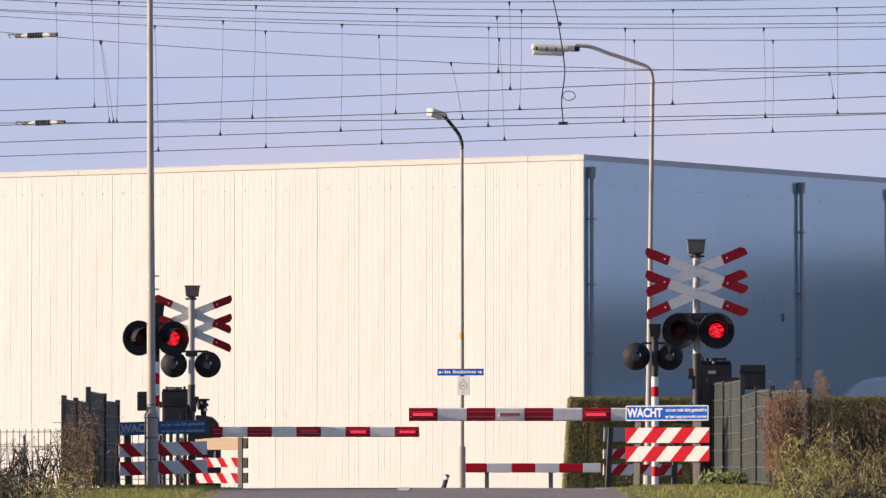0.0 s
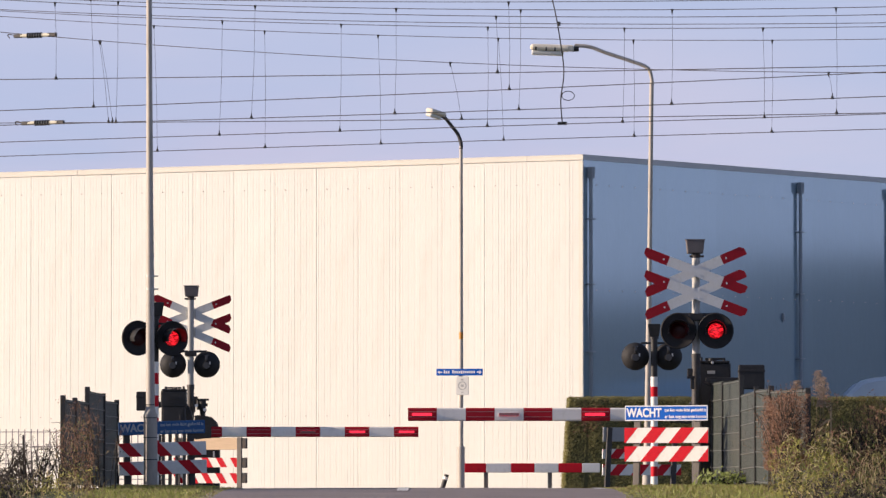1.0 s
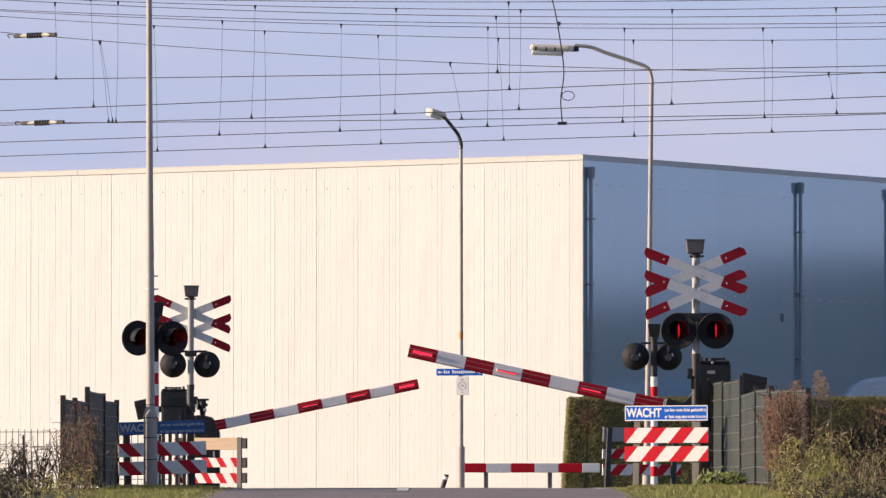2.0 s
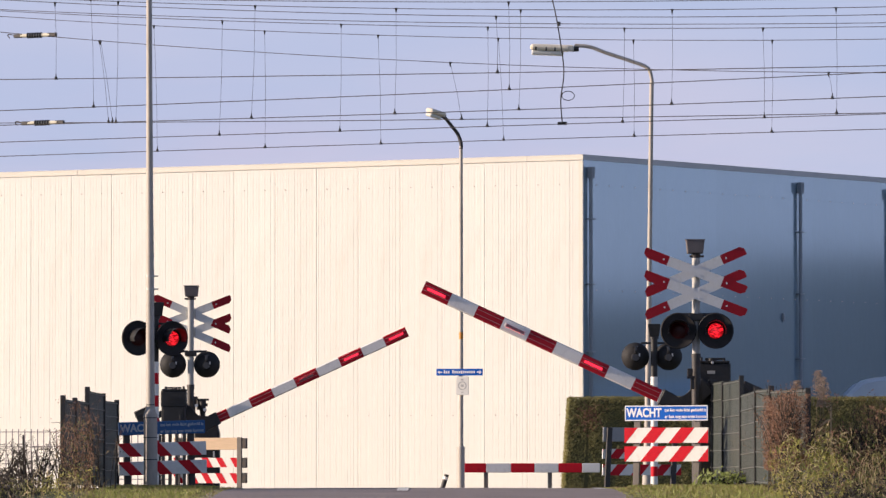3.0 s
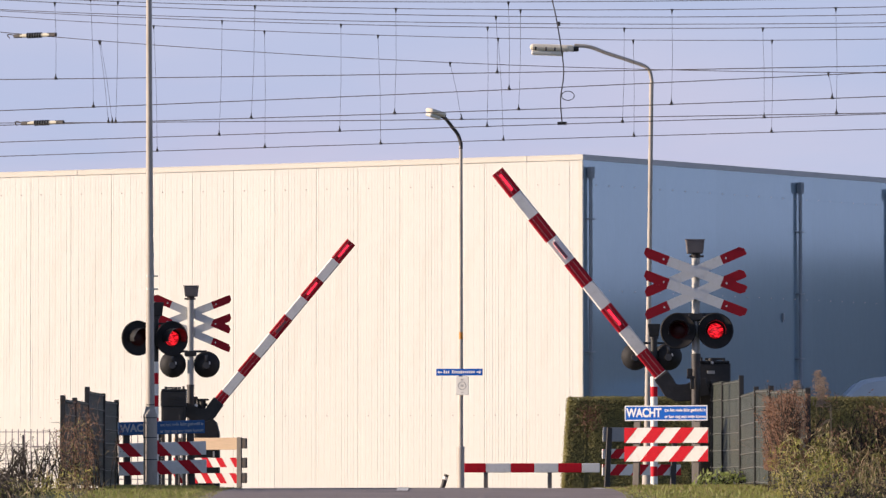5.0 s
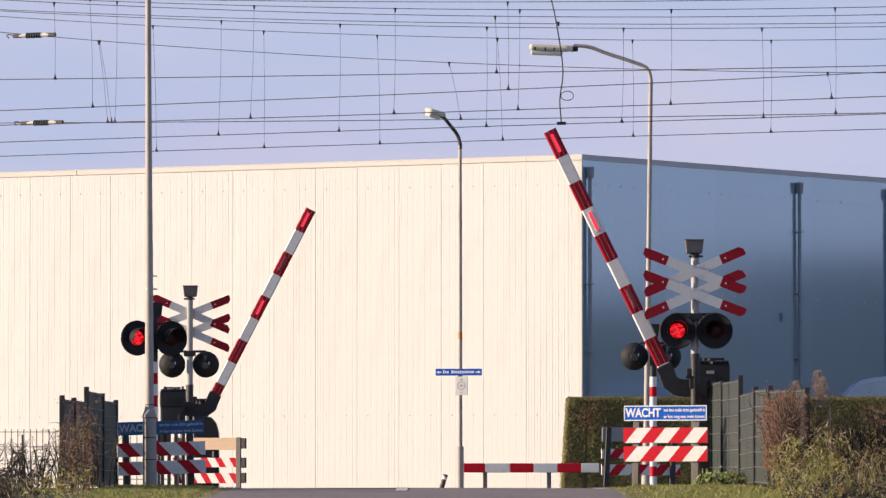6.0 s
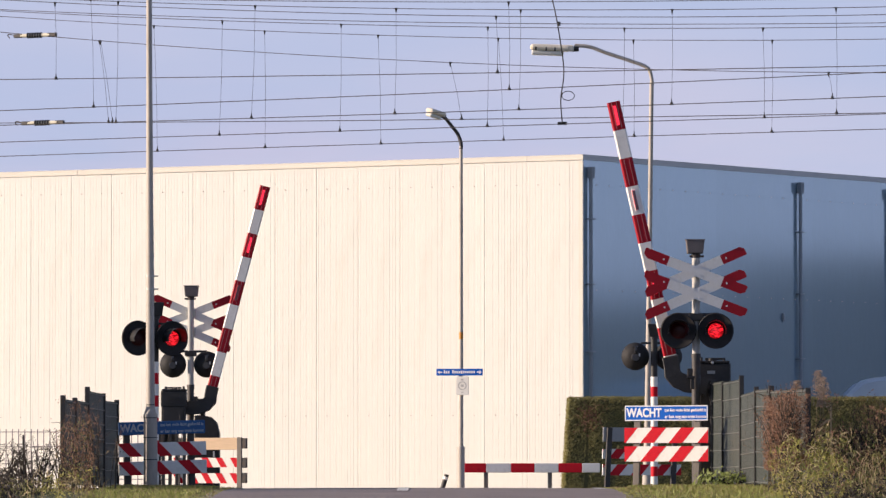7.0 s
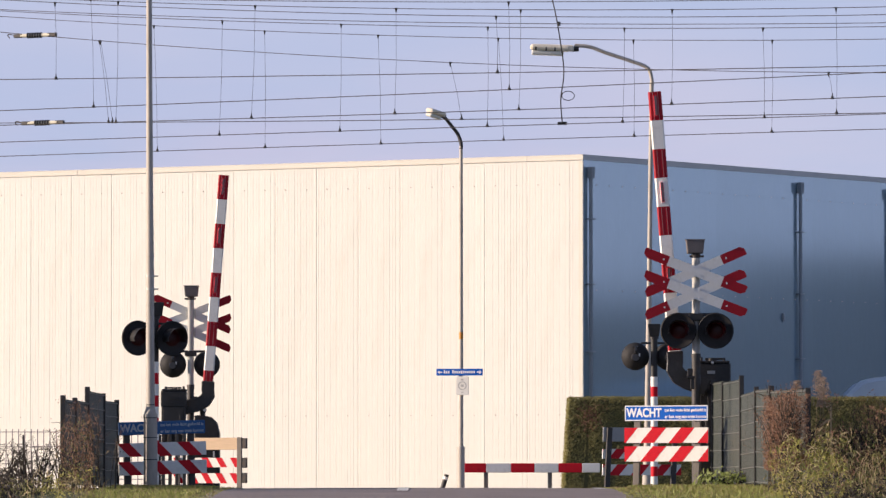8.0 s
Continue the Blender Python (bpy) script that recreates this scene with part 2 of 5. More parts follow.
def box(bm, c, s, bevel=0.0, turn=None, top=1.0, mi=0):
    made = bmesh.ops.create_cube(bm, size=1)["verts"]
    for v in made:
        k = top if v.co.z > 0 else 1.0
        v.co = Vector((v.co.x * s[0] * k, v.co.y * s[1] * k, v.co.z * s[2]))
    faces = list({f for v in made for f in v.link_faces})
    for f in faces:
        f.material_index = mi
    if bevel:
        edges = list({ed for v in made for ed in v.link_edges})
        out = bmesh.ops.bevel(bm, geom=edges, offset=bevel, segments=2, profile=0.5, affect="EDGES")
        made = list({v for f in out["faces"] for v in f.verts} | {v for v in made if v.is_valid})
        for v in made:
            for f in v.link_faces:
                f.material_index = mi
    m = Matrix.Translation(c) @ (turn.to_4x4() if turn else Matrix())
    bmesh.ops.transform(bm, matrix=m, verts=[v for v in made if v.is_valid])
    return bm


def rod(bm, a, b, r, r2=None, seg=16, mi=0):
    a, b = Vector(a), Vector(b)
    d = b - a
    out = bmesh.ops.create_cone(bm, cap_ends=True, segments=seg, radius1=r, radius2=r if r2 is None else r2, depth=d.length)
    m = Matrix.Translation((a + b) / 2) @ d.to_track_quat("Z", "Y").to_matrix().to_4x4()
    bmesh.ops.transform(bm, matrix=m, verts=out["verts"])
    for f in {f for v in out["verts"] for f in v.link_faces}:
        f.material_index = mi
    return bm


def prism(bm, outline, y0, y1, mi=0):
    """An outline in x and z, pushed from y0 to y1."""
    a = [bm.verts.new((x, y0, z)) for x, z in outline]
    b = [bm.verts.new((x, y1, z)) for x, z in outline]
    n = len(a)
    fs = [bm.faces.new(a), bm.faces.new(b[::-1])]
    fs += [bm.faces.new((a[i], b[i], b[(i + 1) % n], a[(i + 1) % n])) for i in range(n)]
    for f in fs:
        f.material_index = mi
    return bm


def tube(bm, path, radii, seg=12, flat=1.0, mi=0, phase=0.0):
    """A bent bar along a path, its rings turned square to it. flat squeezes the ring sideways."""
    path = [Vector(p) for p in path]
    rings = []
    for i, p in enumerate(path):
        d = (path[min(i + 1, len(path) - 1)] - path[max(i - 1, 0)]).normalized()
        side = d.cross(Vector((0, 1, 0)))
        side = side.normalized() if side.length > 0.1 else Vector((1, 0, 0))
        up = side.cross(d).normalized()
        r = radii[i] if isinstance(radii, (list, tuple)) else radii
        rings.append([bm.verts.new(p + side * r * math.cos(2 * math.pi * k / seg + phase) + up * r * flat * math.sin(2 * math.pi * k / seg + phase)) for k in range(seg)])
    for q, w in zip(rings, rings[1:]):
        for k in range(seg):
            bm.faces.new((q[k], q[(k + 1) % seg], w[(k + 1) % seg], w[k])).material_index = mi
    bm.faces.new(rings[0]), bm.faces.new(rings[-1][::-1])
    return bm


def lathe(bm, profile, seg=32, mi=0):
    """Turns (radius, y) points round the y axis."""
    rings = [[bm.verts.new((r * math.cos(2 * math.pi * k / seg), y, r * math.sin(2 * math.pi * k / seg))) for k in range(seg)] if r > 1e-5
             else [bm.verts.new((0, y, 0))] for r, y in profile]
    for q, w in zip(rings, rings[1:]):
        for k in range(seg):
            vs = [q[k % len(q)], q[(k + 1) % len(q)], w[(k + 1) % len(w)], w[k % len(w)]]
            vs = [v for i, v in enumerate(vs) if v not in vs[:i]]
            if len(vs) > 2:
                bm.faces.new(vs).material_index = mi
    return bm


def lettering(name, words, size, mat, parent, m, width=None, bold=0.0):
    cu = bpy.data.curves.new(name, "FONT")
    cu.body, cu.size, cu.extrude, cu.align_x, cu.align_y = words, size, 0.002, "LEFT", "CENTER"
    cu.offset = size * bold
    ob = new(name, cu)
    bpy.context.view_layer.update()
    me = bpy.data.meshes.new_from_object(ob.evaluated_get(bpy.context.evaluated_depsgraph_get()))
    bpy.data.objects.remove(ob)
    if width:
        xs = [v.co.x for v in me.vertices]
        k = width / (max(xs) - min(xs))
        for v in me.vertices:
            v.co.x *= k
    me.materials.clear()
    me.materials.append(mat)
    out = new(name, me)
    out.parent, out.matrix_basis = parent, m
    return out


def cloud_mesh(name, verts, faces, mat, parent=None, label="", category="", kind="stuff"):
    me = bpy.data.meshes.new(name)
    me.from_pydata(verts, [], faces)
    me.materials.append(mat)
    ob = new(name, me)
    ob.parent = parent
    return tagged(ob, label, category, "", kind) if not parent else tagged(ob, label)


# ---------- ground and road ----------
def ground_z(x, y):
    """The road climbs to the crossing; behind the crest the land lies level."""
    k = min(max((y - 26.0) / 49.0, 0), 1)
    k = k * k * (3 - 2 * k)
    z = -1.56 + 1.56 * k
    if y < 90:
        off = max(0, -2.7 - x, x - 2.15)
        z += min(off, 1.2) * 0.010 * max(0, 1 - abs(y - 72) / 14)
    return z


def build_ground():
    ys = [-40, 0, 20] + [26 + 1.5 * i for i in range(46)] + [100, 130, 200, 500, 1500, 4000]
    xs = [-3000, -400, -60, -20, -12] + [-8 + 0.4 * i for i in range(41)] + [12, 20, 60, 400, 3000]
    verts = [(x, y, ground_z(x, y)) for y in ys for x in xs]
    n = len(xs)
    faces = [(j * n + i, j * n + i + 1, (j + 1) * n + i + 1, (j + 1) * n + i) for j in range(len(ys) - 1) for i in range(n - 1)]
    ob = cloud_mesh("ground", verts, faces, M_GROUND)
    tagged(ob, "level rough ground of soil and short grass", "ground", kind="structure")
    cross = [-2.62 + 4.68 * i / 8 for i in range(9)]
    verts = [(x, y, ground_z(x, y) + 0.004 + 0.008 * (1 - ((x + 0.28) / 2.34) ** 2)) for y in ys[:-4] for x in cross]
    faces = [(j * 9 + i, j * 9 + i + 1, (j + 1) * 9 + i + 1, (j + 1) * 9 + i) for j in range(len(ys) - 5) for i in range(8)]
    road = cloud_mesh("road", verts, faces, M_ASPHALT)
    tagged(road, "grey asphalt road climbing to the crossing", "road", kind="structure")
    for x, y0, y1, w in ((-0.46, 70.2, 74.6, 0.13), (-0.46, 60.0, 62.5, 0.13), (1.84, 72.6, 74.6, 0.12)):
        verts, m = [], 8
        for i in range(m + 1):
            y = y0 + (y1 - y0) * i / m
            for s in (-1, 1):
                xx = x + s * w / 2
                verts.append((xx, y, ground_z(xx, y) + 0.009 + 0.008 * (1 - ((xx + 0.28) / 2.34) ** 2)))
        mark = cloud_mesh("road_marking", verts, [(2 * i, 2 * i + 1, 2 * i + 3, 2 * i + 2) for i in range(m)], M_MARKING)
        tagged(mark, "worn white painted line on the asphalt", "road marking", kind="structure")


build_ground()


# ---------- warehouse ----------
PANEL_W, WALL_H, ROOF_FALL = 1.044, 7.585, 0.0085
CORNER = Vector((3.18, 141.0, 0))
M_SCREW = material("dull_cladding_screw", (0.55, 0.47, 0.42), 0.6, 0.2, 0.1, 8, 40, 0)


def panel_mesh(name, ribs, mat, mirror, relief, start, width, fall):
    """One cladding panel, 3 cm proud, with shallow ribs and a groove at each side; its top follows the roof's fall."""
    groove = 0.008 if mirror else 0.0006
    pts, w = [(0.0, -0.018 + groove), (0.008, -0.018)], (PANEL_W - 0.02) / ribs
    for i in range(ribs):
        x0 = 0.010 + w * i
        if x0 + w > width:
            break
        deep = relief * (0.0034 if i % 2 else 0.0020)
        pts += [(x0 + w * 0.42, -0.018), (x0 + w * 0.47, -0.018 - deep), (x0 + w * 0.55, -0.018 - deep), (x0 + w * 0.60, -0.018)]
    pts += [(width - 0.010, -0.018), (width, -0.018 + groove)]
    verts, faces = [], []
    for x, y in pts:
        verts += [(-x if mirror else x, y, 0.0), (-x if mirror else x, y, WALL_H - 0.055 - fall * (start + x))]
    for i in range(len(pts) - 1):
        q = (2 * i, 2 * i + 2, 2 * i + 3, 2 * i + 1)
        faces.append(q[::-1] if mirror else q)
    me = bpy.data.meshes.new(name)
    me.from_pydata(verts, [], faces)
    me.materials.append(mat)
    return me


def build_warehouse():
    house = thing("warehouse", Matrix.Translation(CORNER), "large flat-roofed warehouse in ribbed steel panels, cream in sun, coloured blue-grey for shade", "building")
    left_turn, right_turn = -22.0, 54.0
    n_left, n_right = 19, 20
    screw = bmesh.new()
    bmesh.ops.create_uvsphere(screw, u_segments=8, v_segments=4, radius=0.013)
    screw_me = bpy.data.meshes.new("screw")
    screw.to_mesh(screw_me)
    screw.free()
    screw_me.materials.append(M_SCREW)
    # sunlit side gets the cream material, the other side its shade-toned copy
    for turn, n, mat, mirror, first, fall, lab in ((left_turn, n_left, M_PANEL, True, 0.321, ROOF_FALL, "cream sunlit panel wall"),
                                                   (right_turn, n_right, M_PANEL_SHADE, False, 0.282, 0.0, "panel wall with its blue-grey shade in the colour")):
        sign = -1 if mirror else 1
        length = first + n * PANEL_W
        low = fall * length
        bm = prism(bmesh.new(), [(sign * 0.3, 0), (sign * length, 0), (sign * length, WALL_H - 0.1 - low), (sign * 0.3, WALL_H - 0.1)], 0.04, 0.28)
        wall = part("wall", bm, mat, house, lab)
        wall.matrix_basis = pose(0, 0, 0, 0, 0, turn)
        spans = [(0.0, first)] + [(first + i * PANEL_W, PANEL_W) for i in range(n)]
        plain = None
        for start, width in spans:
            me = plain
            if me is None or fall or width < PANEL_W:
                me = panel_mesh("panel", 14, mat, mirror, 0.65 if mirror else 0.06, start, width, fall)
                plain = me if width == PANEL_W else None
            p = new("panel", me)
            p.parent, p.location = wall, (sign * start, 0.03, 0)
        for z in ((6.965, 1.73) if mirror else (6.965, 4.57)):
            for i in range(n * 2):
                p = new("screw", screw_me)
                p.parent, p.location = wall, (sign * (first + (i + 0.5) * PANEL_W / 2), 0.005 if z > 4 else 0.011, z)
        far = sign * (length + 0.02)
        o = [(0, WALL_H - 0.065), (far, WALL_H - 0.065 - low), (far, WALL_H + 0.045 - low), (0, WALL_H + 0.045)]
        bm = prism(bmesh.new(), o, -0.01, 0.29)
        o = [(0, WALL_H + 0.046), (far, WALL_H + 0.046 - low), (far, WALL_H + 0.058 - low), (0, WALL_H + 0.058)]
        prism(bm, o, -0.014, 0.28)
        fascia = part("fascia", bm, M_TRIM if mirror else M_TRIM_SHADE, house, "roof edge trim")
        fascia.matrix_basis = pose(0, 0, 0, 0, 0, turn)
        for along in (1.38, 12.7) if mirror else ():
            x = sign * along
            bm = box(bmesh.new(), (x, 0.0, WALL_H - 0.008 - fall * abs(x)), (0.03, 0.034, 0.118), 0.003)
            part("joint_cover", bm, M_TRIM if mirror else M_TRIM_SHADE, fascia)
    bm = box(bmesh.new(), (-0.055, 0.022, WALL_H / 2 - 0.05), (0.11, 0.03, WALL_H - 0.1), 0.004)
    corner = part("corner_trim", bm, M_TRIM, house, "cream corner trim")
    corner.matrix_basis = pose(0, 0, 0, 0, 0, left_turn)
    l, r = n_left * PANEL_W, n_right * PANEL_W
    lv = Vector((-math.cos(radians(left_turn)), -math.sin(radians(left_turn)))) * l
    rv = Vector((math.cos(radians(right_turn)), math.sin(radians(right_turn)))) * r
    quad = [((0.0, 0.3), 0), (tuple(lv + Vector((0, 0.3))), ROOF_FALL * l), (tuple(lv + rv), ROOF_FALL * l), (tuple(rv), 0)]
    verts = [(*p, WALL_H - 0.15 - d) for p, d in quad] + [(*p, WALL_H - 0.05 - d) for p, d in quad]
    cloud_mesh("roof", verts, [(3, 2, 1, 0), (4, 5, 6, 7), (0, 1, 5, 4), (1, 2, 6, 5), (2, 3, 7, 6), (3, 0, 4, 7)], M_ROOF, house, "flat dark roof")
    verts = [(*p, 0.0) for p, d in quad] + [(*p, WALL_H - 0.16 - d) for p, d in quad]
    cloud_mesh("rear_wall", verts, [(1, 2, 6, 5), (2, 3, 7, 6)], M_PANEL_SHADE, house)
    bm = box(bmesh.new(), (8.33, -0.02, 4.15), (0.08, 0.06, 0.15), 0.012)
    box(bm, (8.33, -0.01, 4.05), (0.05, 0.04, 0.07), 0.008)
    lamp = part("wall_lamp", bm, M_PIPE, house, "small dark unlit wall lamp")
    lamp.matrix_basis = pose(0, 0, 0, 0, 0, right_turn)
    top = WALL_H - 0.22
    for along in (0.22, 9.02, 13.1):
        bm = rod(bmesh.new(), (along, -0.065, 0.0), (along, -0.065, top - 0.25), 0.042, seg=14)
        rod(bm, (along, -0.065, top - 0.35), (along, -0.065, top - 0.1), 0.042, 0.055, 14)
        pipe = smooth(part("downpipe", bm, M_PIPE, house, "dark grey rain pipe"))
        pipe.matrix_basis = pose(0, 0, 0, 0, 0, right_turn)
        bm = box(bmesh.new(), (along, -0.07, top - 0.13), (0.13, 0.12, 0.26), 0.012, None, 1.12)
        part("hopper", bm, M_PIPE, pipe)
        for z in (0.4, 1.65, 3.16, 4.70, 6.18):
            bm = box(bmesh.new(), (along, -0.055, z), (0.22, 0.13, 0.03), 0.004)
            part("bracket", bm, M_PIPE, pipe)


build_warehouse()


# ---------- signal heads, posts, booms ----------
ON_FIRST, ON_SECOND, STEADY = [], [], []


def signal_head(x, z, parent, list_for, size=1.0):
    """Round black board with a deep hooded lamp in the middle; it faces -y."""
    r = 0.225
    bm = lathe(bmesh.new(), [(0.0, 0.16), (0.10, 0.155), (0.17, 0.11), (0.205, 0.05), (r, 0.012), (r + 0.004, -0.006), (r - 0.008, -0.016), (r - 0.03, -0.006), (0.16, 0.002), (0.103, 0.004), (0.1005, 0.11), (0.0, 0.11)], 40)
    head = smooth(part("signal_head", bm, M_BLACKMATT, parent, "round black signal board with a hooded red lamp"), 35)
    head.location, head.scale = (x, -0.13, z), (size, size, size)
    bm = bmesh.new()
    seg = 20
    a0, a1 = math.radians(-20), math.radians(200)
    rows = []
    for rad, y0, reach in ((0.128, 0.03, 0.0), (0.134, -0.02, 0.23), (0.128, -0.02, 0.225)):
        row = []
        for i in range(seg + 1):
            t = a0 + (a1 - a0) * i / seg
            k = 0.70 + 0.30 * max(0, math.sin(t)) ** 0.6
            row.append(bm.verts.new((rad * math.cos(t), y0 - reach * k, rad * math.sin(t))))
        rows.append(row)
    inner = [bm.verts.new((0.120 * math.cos(a0 + (a1 - a0) * i / seg), 0.03, 0.120 * math.sin(a0 + (a1 - a0) * i / seg))) for i in range(seg + 1)]
    rows.append(inner)
    for q, w in zip(rows, rows[1:] + rows[:1]):
        for i in range(seg):
            bm.faces.new((q[i], q[i + 1], w[i + 1], w[i]))
    smooth(part("hood", bm, M_BLACK, head, "black half-round hood"))
    bm = rod(bmesh.new(), (0, 0.15, -0.02), (0, 0.23, -0.02), 0.075, 0.06, 16)
    box(bm, (0, 0.20, 0.10), (0.05, 0.05, 0.10), 0.008)
    smooth(part("rear_cover", bm, M_GLOSSBLACK, head), 35)
    part("hinge", box(bmesh.new(), (0, 0.13, 0.155), (0.09, 0.05, 0.03), 0.006), M_GLOSSBLACK, head)
    part("latch", box(bmesh.new(), (-0.06, 0.20, 0.02), (0.02, 0.03, 0.05), 0.004), M_BOLT, head, "bright latch")
    if list_for is not None:
        bm = lathe(bmesh.new(), [(0.0, -0.016), (0.05, -0.013), (0.088, -0.004), (0.097, 0.0)], 32, 0)
        lathe(bm, [(0.097, 0.0), (0.088, 0.004), (0.05, 0.013), (0.0, 0.016)], 32, 1)
        lens = smooth(part("lens", bm, [M_GLOW, M_LENS_OFF], head, "red signal lens, flashing"))
        lens.location = (0, 0.0, 0)
        list_for.append((lens, (0, 0.0, 0), "z", 0))
    else:
        bm = lathe(bmesh.new(), [(0.0, -0.016), (0.05, -0.013), (0.085, -0.004), (0.099, 0.04), (0.085, 0.044), (0.0, 0.046)], 32, 0)
        smooth(part("lens", bm, M_LENS_OFF, head, "unlit dark red lens"))
    return head


def cap_hood(z, parent):
    bm = box(bmesh.new(), (-0.01, 0, z + 0.09), (0.20, 0.20, 0.17), 0.012, None, 1.18)
    box(bm, (-0.01, 0, z + 0.178), (0.25, 0.25, 0.012), 0.004)
    part("bell_hood", bm, M_BOX, parent, "grey-brown tapered bell housing")
    bm = rod(bmesh.new(), (0, 0, z - 0.06), (0, 0, z + 0.01), 0.05, 0.06, 16)
    rod(bm, (-0.08, -0.02, z - 0.03), (0.10, -0.02, z - 0.03), 0.014, seg=8)
    smooth(part("bell_neck", bm, M_DARKSTEEL, parent))


def cross_arm(parent, cx, cz, tilt, y):
    """One painted arm: white in the middle, red towards both cut ends."""
    half, w, red = 0.690, 0.062, 0.325
    turn = pose(cx, y, cz, 0, tilt, 0)
    bm = prism(bmesh.new(), [(-half + red, -w), (half - red, -w), (half - red, w), (-half + red, w)], -0.006, 0.006)
    arm = part("cross_arm", bm, M_CROSSWHITE, parent, "white and red cross arm")
    arm.matrix_basis = turn
    for s in (-1, 1):
        # the end is sawn upright, with its upper corner taken off
        k = 1 if tilt < 0 else -1
        o = [(half - red, -k * w), (half - 0.012, -k * w), (half, -k * (w - 0.014)), (half - 0.006, k * (w - 0.042)), (half - 0.058, k * w), (half - red, k * w)]
        o = [(x, z * s) for x, z in o]
        bm = prism(bmesh.new(), [(s * x, s * z) for x, z in o], -0.0063, 0.0063)
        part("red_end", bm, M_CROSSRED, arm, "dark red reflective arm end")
        bm = rod(bmesh.new(), (s * (half - red + 0.06), -0.009, 0), (s * (half - red + 0.06), 0.009, 0), 0.012, seg=10)
        part("bolt", bm, M_BOLT, arm)
    return arm


def boom(parent, piv, stripe, lamps, side, reach, drop):
    """The arm that swings: its origin is the pivot. It reaches along -x, below the pivot."""
    tip, base, z0, h, d = -reach, -0.44, -drop, 0.083, 0.045
    bm = bmesh.new()
    n = int((base - tip) / stripe) + 1
    prof = [(-d, -h * 0.8), (-d * 0.6, -h), (d * 0.6, -h), (d, -h * 0.8), (d, h * 0.8), (d * 0.6, h), (-d * 0.6, h), (-d, h * 0.8)]

    def length(x0, x1, shrink=1.0):
        b = bmesh.new()
        q = [b.verts.new((x0, y * shrink, z0 + z * shrink)) for y, z in prof]
        w = [b.verts.new((x1, y * shrink, z0 + z * shrink)) for y, z in prof]
        for i in range(len(prof)):
            b.faces.new((q[i], q[(i + 1) % len(prof)], w[(i + 1) % len(prof)], w[i]))
        b.faces.new(q), b.faces.new(w[::-1])
        return b

    arm = part("boom", length(tip + 0.01, base, 0.96), M_WHITE, parent, "red and white banded barrier boom")
    arm.location = piv
    for i in range(n):
        x0, x1 = tip + i * stripe, min(tip + (i + 1) * stripe, base)
        if x1 - x0 > 0.03:
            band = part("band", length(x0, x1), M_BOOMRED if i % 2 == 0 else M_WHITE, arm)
            # pale strips paint in the highlights of two grooves along each red band
            for z in (0.034, -0.030) if i % 2 == 0 else ():
                bm = box(bmesh.new(), ((x0 + x1) / 2, side * d, z0 + z), (x1 - x0 - 0.02, 0.006, 0.006))
                part("groove_highlight", bm, M_GROOVE_HIGHLIGHT, band, "thin pale strip painted as a groove highlight")
    for spot, lit in lamps:
        x = tip + spot
        bm = box(bmesh.new(), (0, 0, 0), (0.285, 0.010, 0.052), 0.004)
        part("lamp_frame", bm, M_WHITE if int(spot / stripe) % 2 else M_BOOMRED, arm).location = (x, side * (d + 0.002), z0)
        bm = bmesh.new()
        prism(bm, [(-0.125, -0.018), (0.125, -0.018), (0.125, 0.018), (-0.125, 0.018)], -0.010, -0.0005, 0)
        prism(bm, [(-0.125, -0.018), (0.125, -0.018), (0.125, 0.018), (-0.125, 0.018)], 0.0005, 0.010, 1)
        lamp = part("boom_lamp", bm, [M_GLOW_BOOM, M_LAMP_OFF], arm, "red boom lamp")
        home = (x, side * (d + 0.014), z0)
        lamp.location = home
        lit.append((lamp, home, "x", 0 if side < 0 else 180))
    # cranked bracket between boom and shaft
    path = [(base - 0.02, 0, z0), (-0.34, 0, z0 - 0.005), (-0.24, 0, z0 - 0.02), (-0.15, 0, z0 + 0.03), (-0.08, 0, z0 + 0.13), (-0.03, 0, -0.08), (0.02, 0, 0.02)]
    bm = tube(bmesh.new(), path, [0.145, 0.145, 0.15, 0.155, 0.155, 0.16, 0.16], 4, 0.75, 0, math.pi / 4)
    bmesh.ops.bevel(bm, geom=list(bm.edges), offset=0.008, segments=1, affect="EDGES")
    part("bracket", bm, M_BLACK, arm, "black cranked steel bracket")
    bm = box(bmesh.new(), (base - 0.005, 0, z0), (0.05, 0.12, 0.20), 0.006)
    part("collar", bm, M_DARKSTEEL, arm)
    bm = rod(bmesh.new(), (0, -0.08, 0), (0, 0.16, 0), 0.055, seg=18)
    part("shaft", bm, M_DARKSTEEL, arm)
    bm = box(bmesh.new(), (0.25, 0.02, 0.06), (0.5, 0.04, 0.10), 0.008)
    part("counterweight_lever", bm, M_BLACK, arm)
    bm = box(bmesh.new(), (0.58, 0.02, 0.115), (0.33, 0.12, 0.31), 0.015)
    box(bm, (0.58, 0.02, 0.19), (0.345, 0.135, 0.03), 0.006)
    part("counterweight", bm, M_BLACK, arm, "black counterweight block")
    return arm


BOOMS = []


